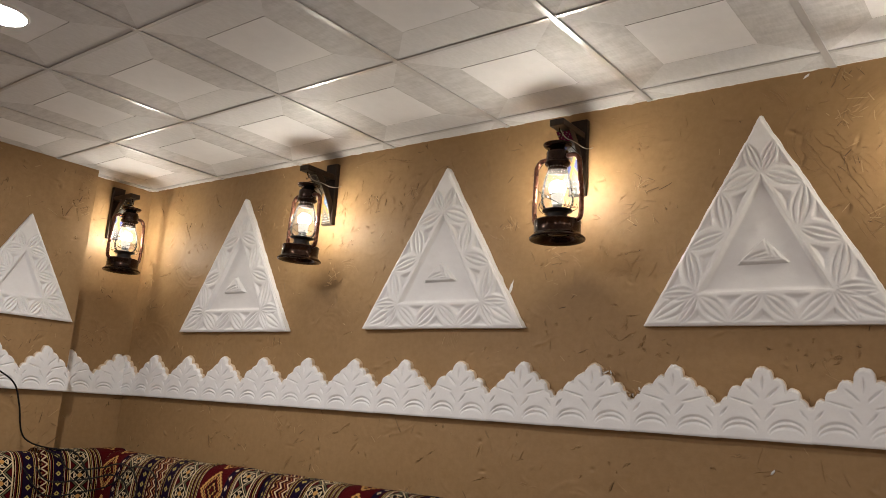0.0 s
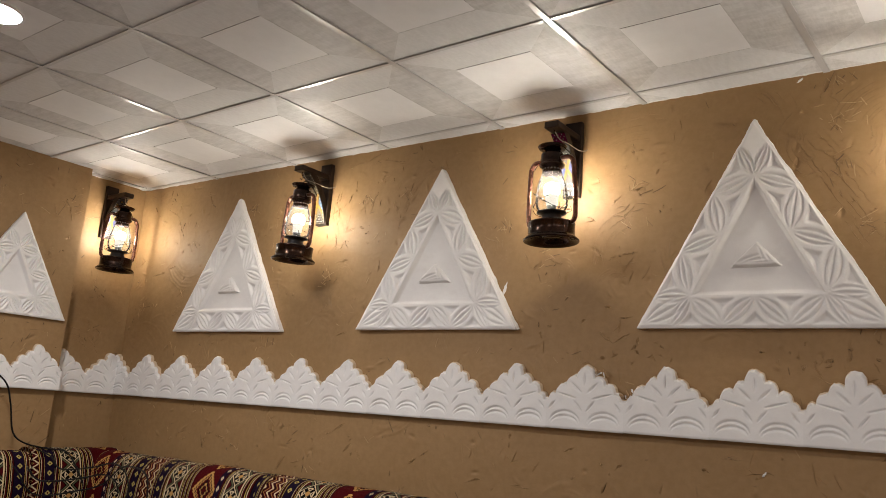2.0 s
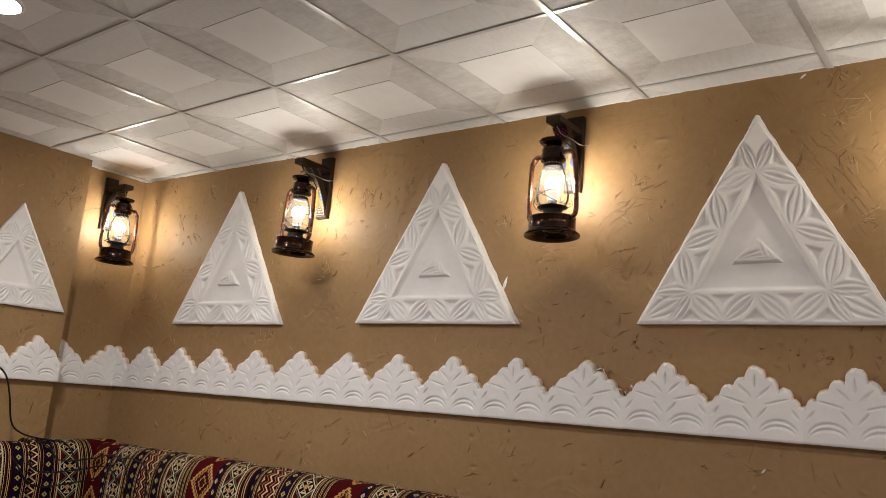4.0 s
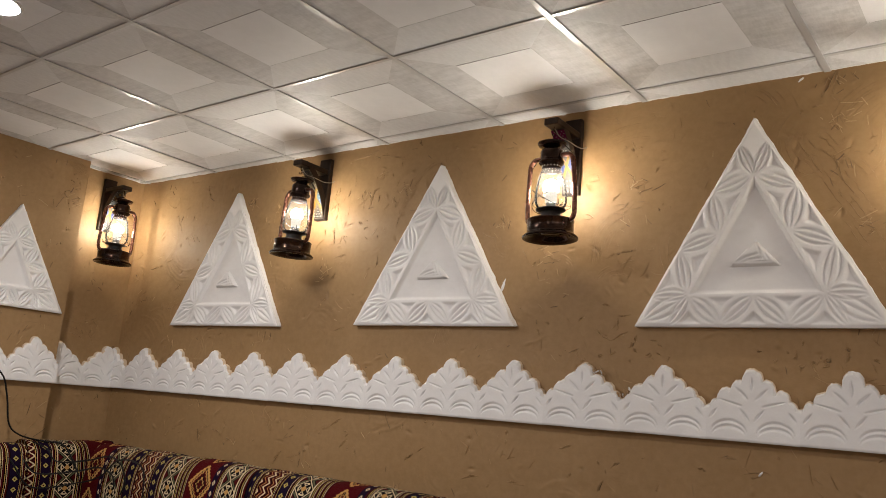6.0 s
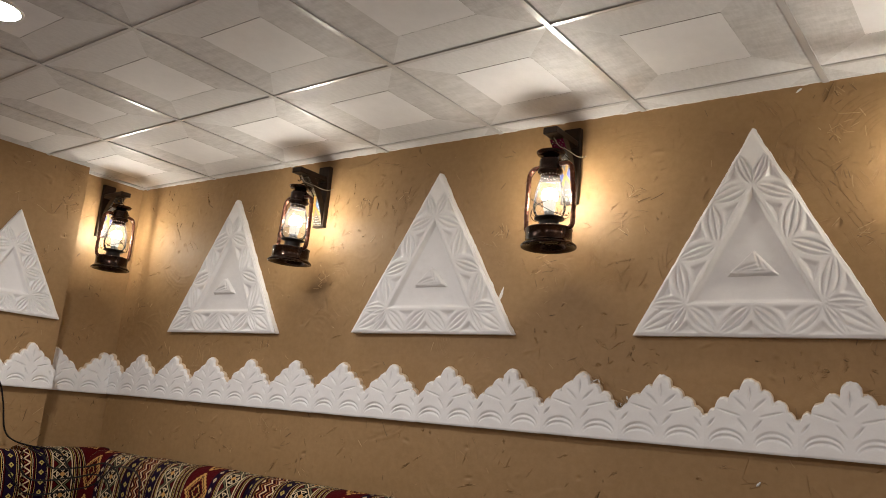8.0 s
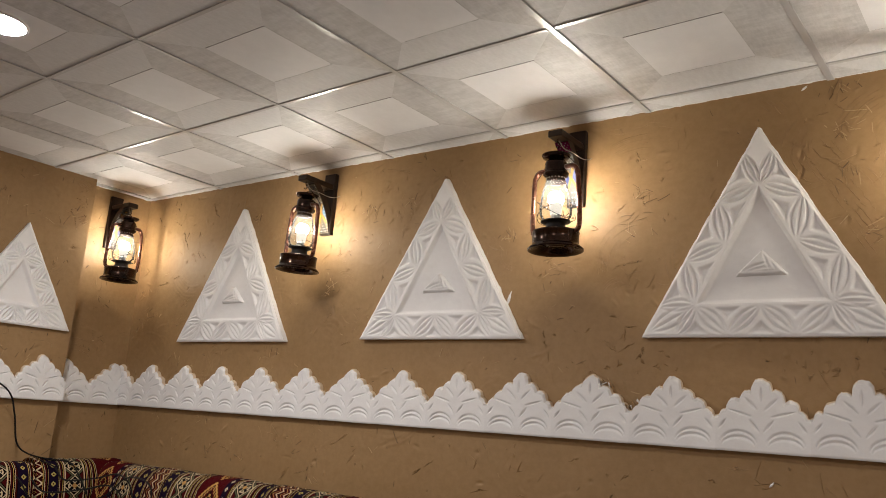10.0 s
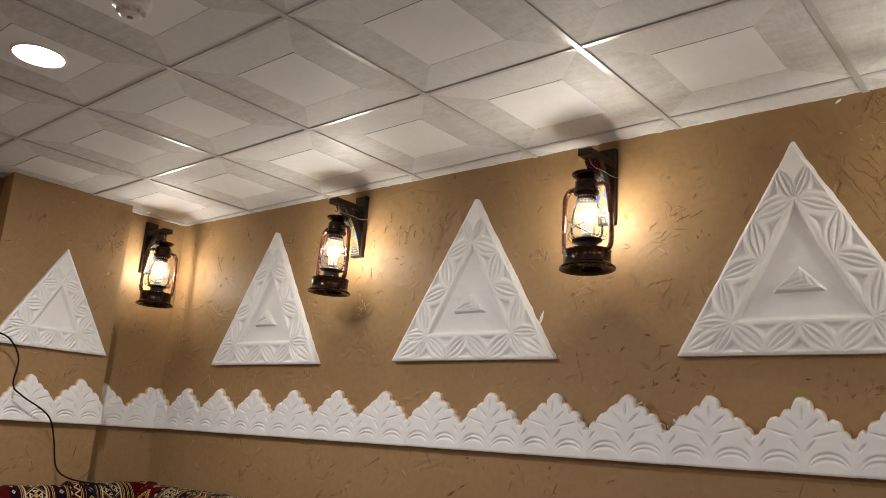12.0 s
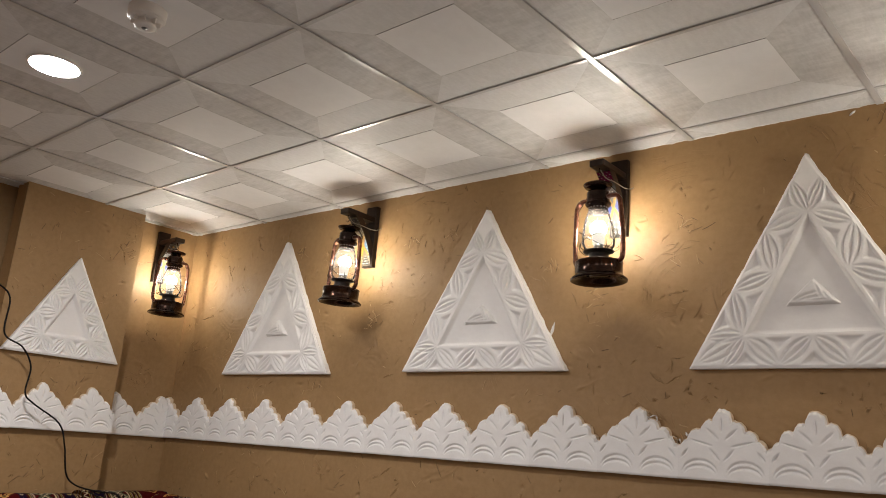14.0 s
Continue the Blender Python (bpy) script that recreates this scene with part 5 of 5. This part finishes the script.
BACK_Z = 0.48
SEAT = Matrix.Translation((0, 0.598, 0)) @ Matrix.Rotation(math.atan(0.028), 4, "Z")
for k, (x0, ln) in enumerate(((-0.318, 1.178), (0.865, 1.2), (2.07, 1.2), (3.275, 1.2))):
    cushion(SEAT @ Matrix.Translation((x0, 0.005, BACK_Z)), ln, 0.26, 0.522, 3 + k, 0.30 + x0)
cushion(side_frame(COL_X) @ Matrix.Translation((-1.15, -0.020, BACK_Z)), 1.22, 0.23, 0.505, 21, 0.02)
cushion(side_frame(COL_X) @ Matrix.Translation((-2.36, -0.020, BACK_Z)), 1.2, 0.23, 0.505, 22, 0.2)
cushion(side_frame(NICHE_X) @ Matrix.Translation((0.10, -0.045, BACK_Z)), 0.46, 0.28, 0.518, 23, 0.50)


def bench(at, x0, x1, label):
    root = new("bench")
    root.matrix_basis = at
    tagged(root, label, "bench")
    part("plinth", box(x0, x1, -0.68, -0.01, 0.002, 0.26, 0.01), WOOD, root)
    me = cushion_mesh(x1 - x0, 0.70, 0.22, 31, 0.1)
    part("seat_pad", me, None, root, "woven seat pad", at=Matrix.Translation((x0, -0.01, 0.258)))


bench(SEAT, -0.50, 4.4, "long low bench with a woven seat pad along the wall")
bench(side_frame(COL_X), -2.4, -0.22, "low bench with a woven seat pad along the side wall")

# ---- black cables ----
def cable(points, radius, label):
    ob = new("cable", finish(tube(smooth_path(points, 12), radius, 8), "cable", CABLE, True))
    tagged(ob, label, "cable", "cables")


cable([(-0.655, -1.02, 2.44), (-0.645, -0.95, 2.30), (-0.53, -0.74, 2.05), (-0.43, -0.55, 1.93), (-0.42, -0.467, 1.904), (-0.42, -0.411, 1.848), (-0.42, -0.404, 1.69), (-0.42, -0.313, 1.638), (-0.42, -0.258, 1.552), (-0.42, -0.26, 1.434), (-0.42, -0.212, 1.386), (-0.42, -0.077, 1.305),
       (-0.42, -0.03, 1.202), (-0.42, 0.003, 1.072), (-0.415, 0.06, 1.021), (-0.405, 0.164, 0.996), (-0.37, 0.25, 0.985), (-0.30, 0.27, 0.93), (-0.22, 0.28, 0.85)], 0.0040, "thin black power cable hanging in front of the wall")
cable([(-0.40, 0.12, 0.992), (-0.33, 0.16, 0.965), (-0.29, 0.20, 0.91), (-0.20, 0.30, 0.925), (-0.08, 0.335, 0.955), (0.03, 0.335, 0.93), (0.10, 0.325, 0.86), (0.08, 0.325, 0.80)], 0.0038, "loose black cable lying over the cushions")
cable([(-0.40, 0.02, 0.985), (-0.315, 0.04, 0.93), (-0.27, 0.10, 0.86), (-0.20, 0.25, 0.875), (-0.12, 0.315, 0.90), (-0.02, 0.325, 0.88), (0.02, 0.325, 0.83)], 0.0038, "loose black cable lying over the cushions")
cable([(-0.38, -0.10, 0.985), (-0.30, -0.02, 0.92), (-0.265, 0.08, 0.80), (-0.20, 0.26, 0.82), (-0.10, 0.315, 0.86), (0.00, 0.33, 0.94), (0.12, 0.335, 0.955), (0.22, 0.335, 0.92), (0.25, 0.33, 0.80)], 0.0038, "loose black cable lying over the cushions")

# ---- small marks ----
def smear(name, at, width, height, seed, mat, label, category):
    """A thin lumpy dab on a wall."""
    rng = np.random.RandomState(seed)
    bm = bmesh.new()
    n = 22
    mid = bm.verts.new((0, -0.0035, 0))
    ring = []
    for k in range(n):
        a = 2 * math.pi * k / n
        r = rng.uniform(0.6, 1.1)
        ring.append(bm.verts.new((r * width / 2 * math.cos(a), 0.003, r * height / 2 * math.sin(a))))
    inner = [bm.verts.new((v.co.x * 0.72, -0.0035, v.co.z * 0.72)) for v in ring]
    for k in range(n):
        j = (k + 1) % n
        bm.faces.new((ring[k], ring[j], inner[j], inner[k]))
        bm.faces.new((inner[k], inner[j], mid))
    ob = new(name, finish(bm, name, mat, True))
    ob.matrix_basis = at
    tagged(ob, label, category)


smear("paint_smear", MAIN @ Matrix.Translation((1.857, 0, 1.787)) @ Matrix.Rotation(radians(14), 4, "Y"), 0.018, 0.075, 3, GYPSUM, "small white paint smear on the tan wall", "paint smear")
smear("plaster_fleck", MAIN @ Matrix.Translation((2.922, 0, 2.434)) @ Matrix.Rotation(radians(-35), 4, "Y"), 0.030, 0.009, 5, GYPSUM, "tiny white plaster fleck under the ceiling edge", "plaster fleck")
smear("plaster_fleck", MAIN @ Matrix.Translation((2.800, 0, 1.196)) @ Matrix.Rotation(radians(-50), 4, "Y"), 0.024, 0.008, 6, GYPSUM, "small white plaster fleck low on the tan wall", "plaster fleck")


def chipped_plaster(x, z, seed):
    """Broken crumbs and a dark crack beside a frieze block."""
    rng = np.random.RandomState(seed)
    root = new("chipped_plaster")
    root.matrix_basis = MAIN @ Matrix.Translation((x, -0.012, z))
    tagged(root, "chipped plaster crack with loose crumbs at the frieze edge", "damage")
    for k in range(9):
        bm = box(-0.012, 0.012, -0.004, 0.004, -0.0016, 0.0016, 0.0006)
        ob = part("crumb", bm, STRAW if k % 3 else GYPSUM, root)
        ob.matrix_basis = Matrix.Translation((rng.uniform(-0.02, 0.02), rng.uniform(-0.014, 0.0), rng.uniform(-0.016, 0.022))) @ Matrix.Rotation(rng.normal(0.75, 0.35), 4, "Y") @ Matrix.Diagonal((rng.uniform(0.4, 0.9), 1, rng.uniform(0.5, 1.0), 1))


chipped_plaster(2.369, 1.403, 4)
chipped_plaster(2.275, 1.470, 9)
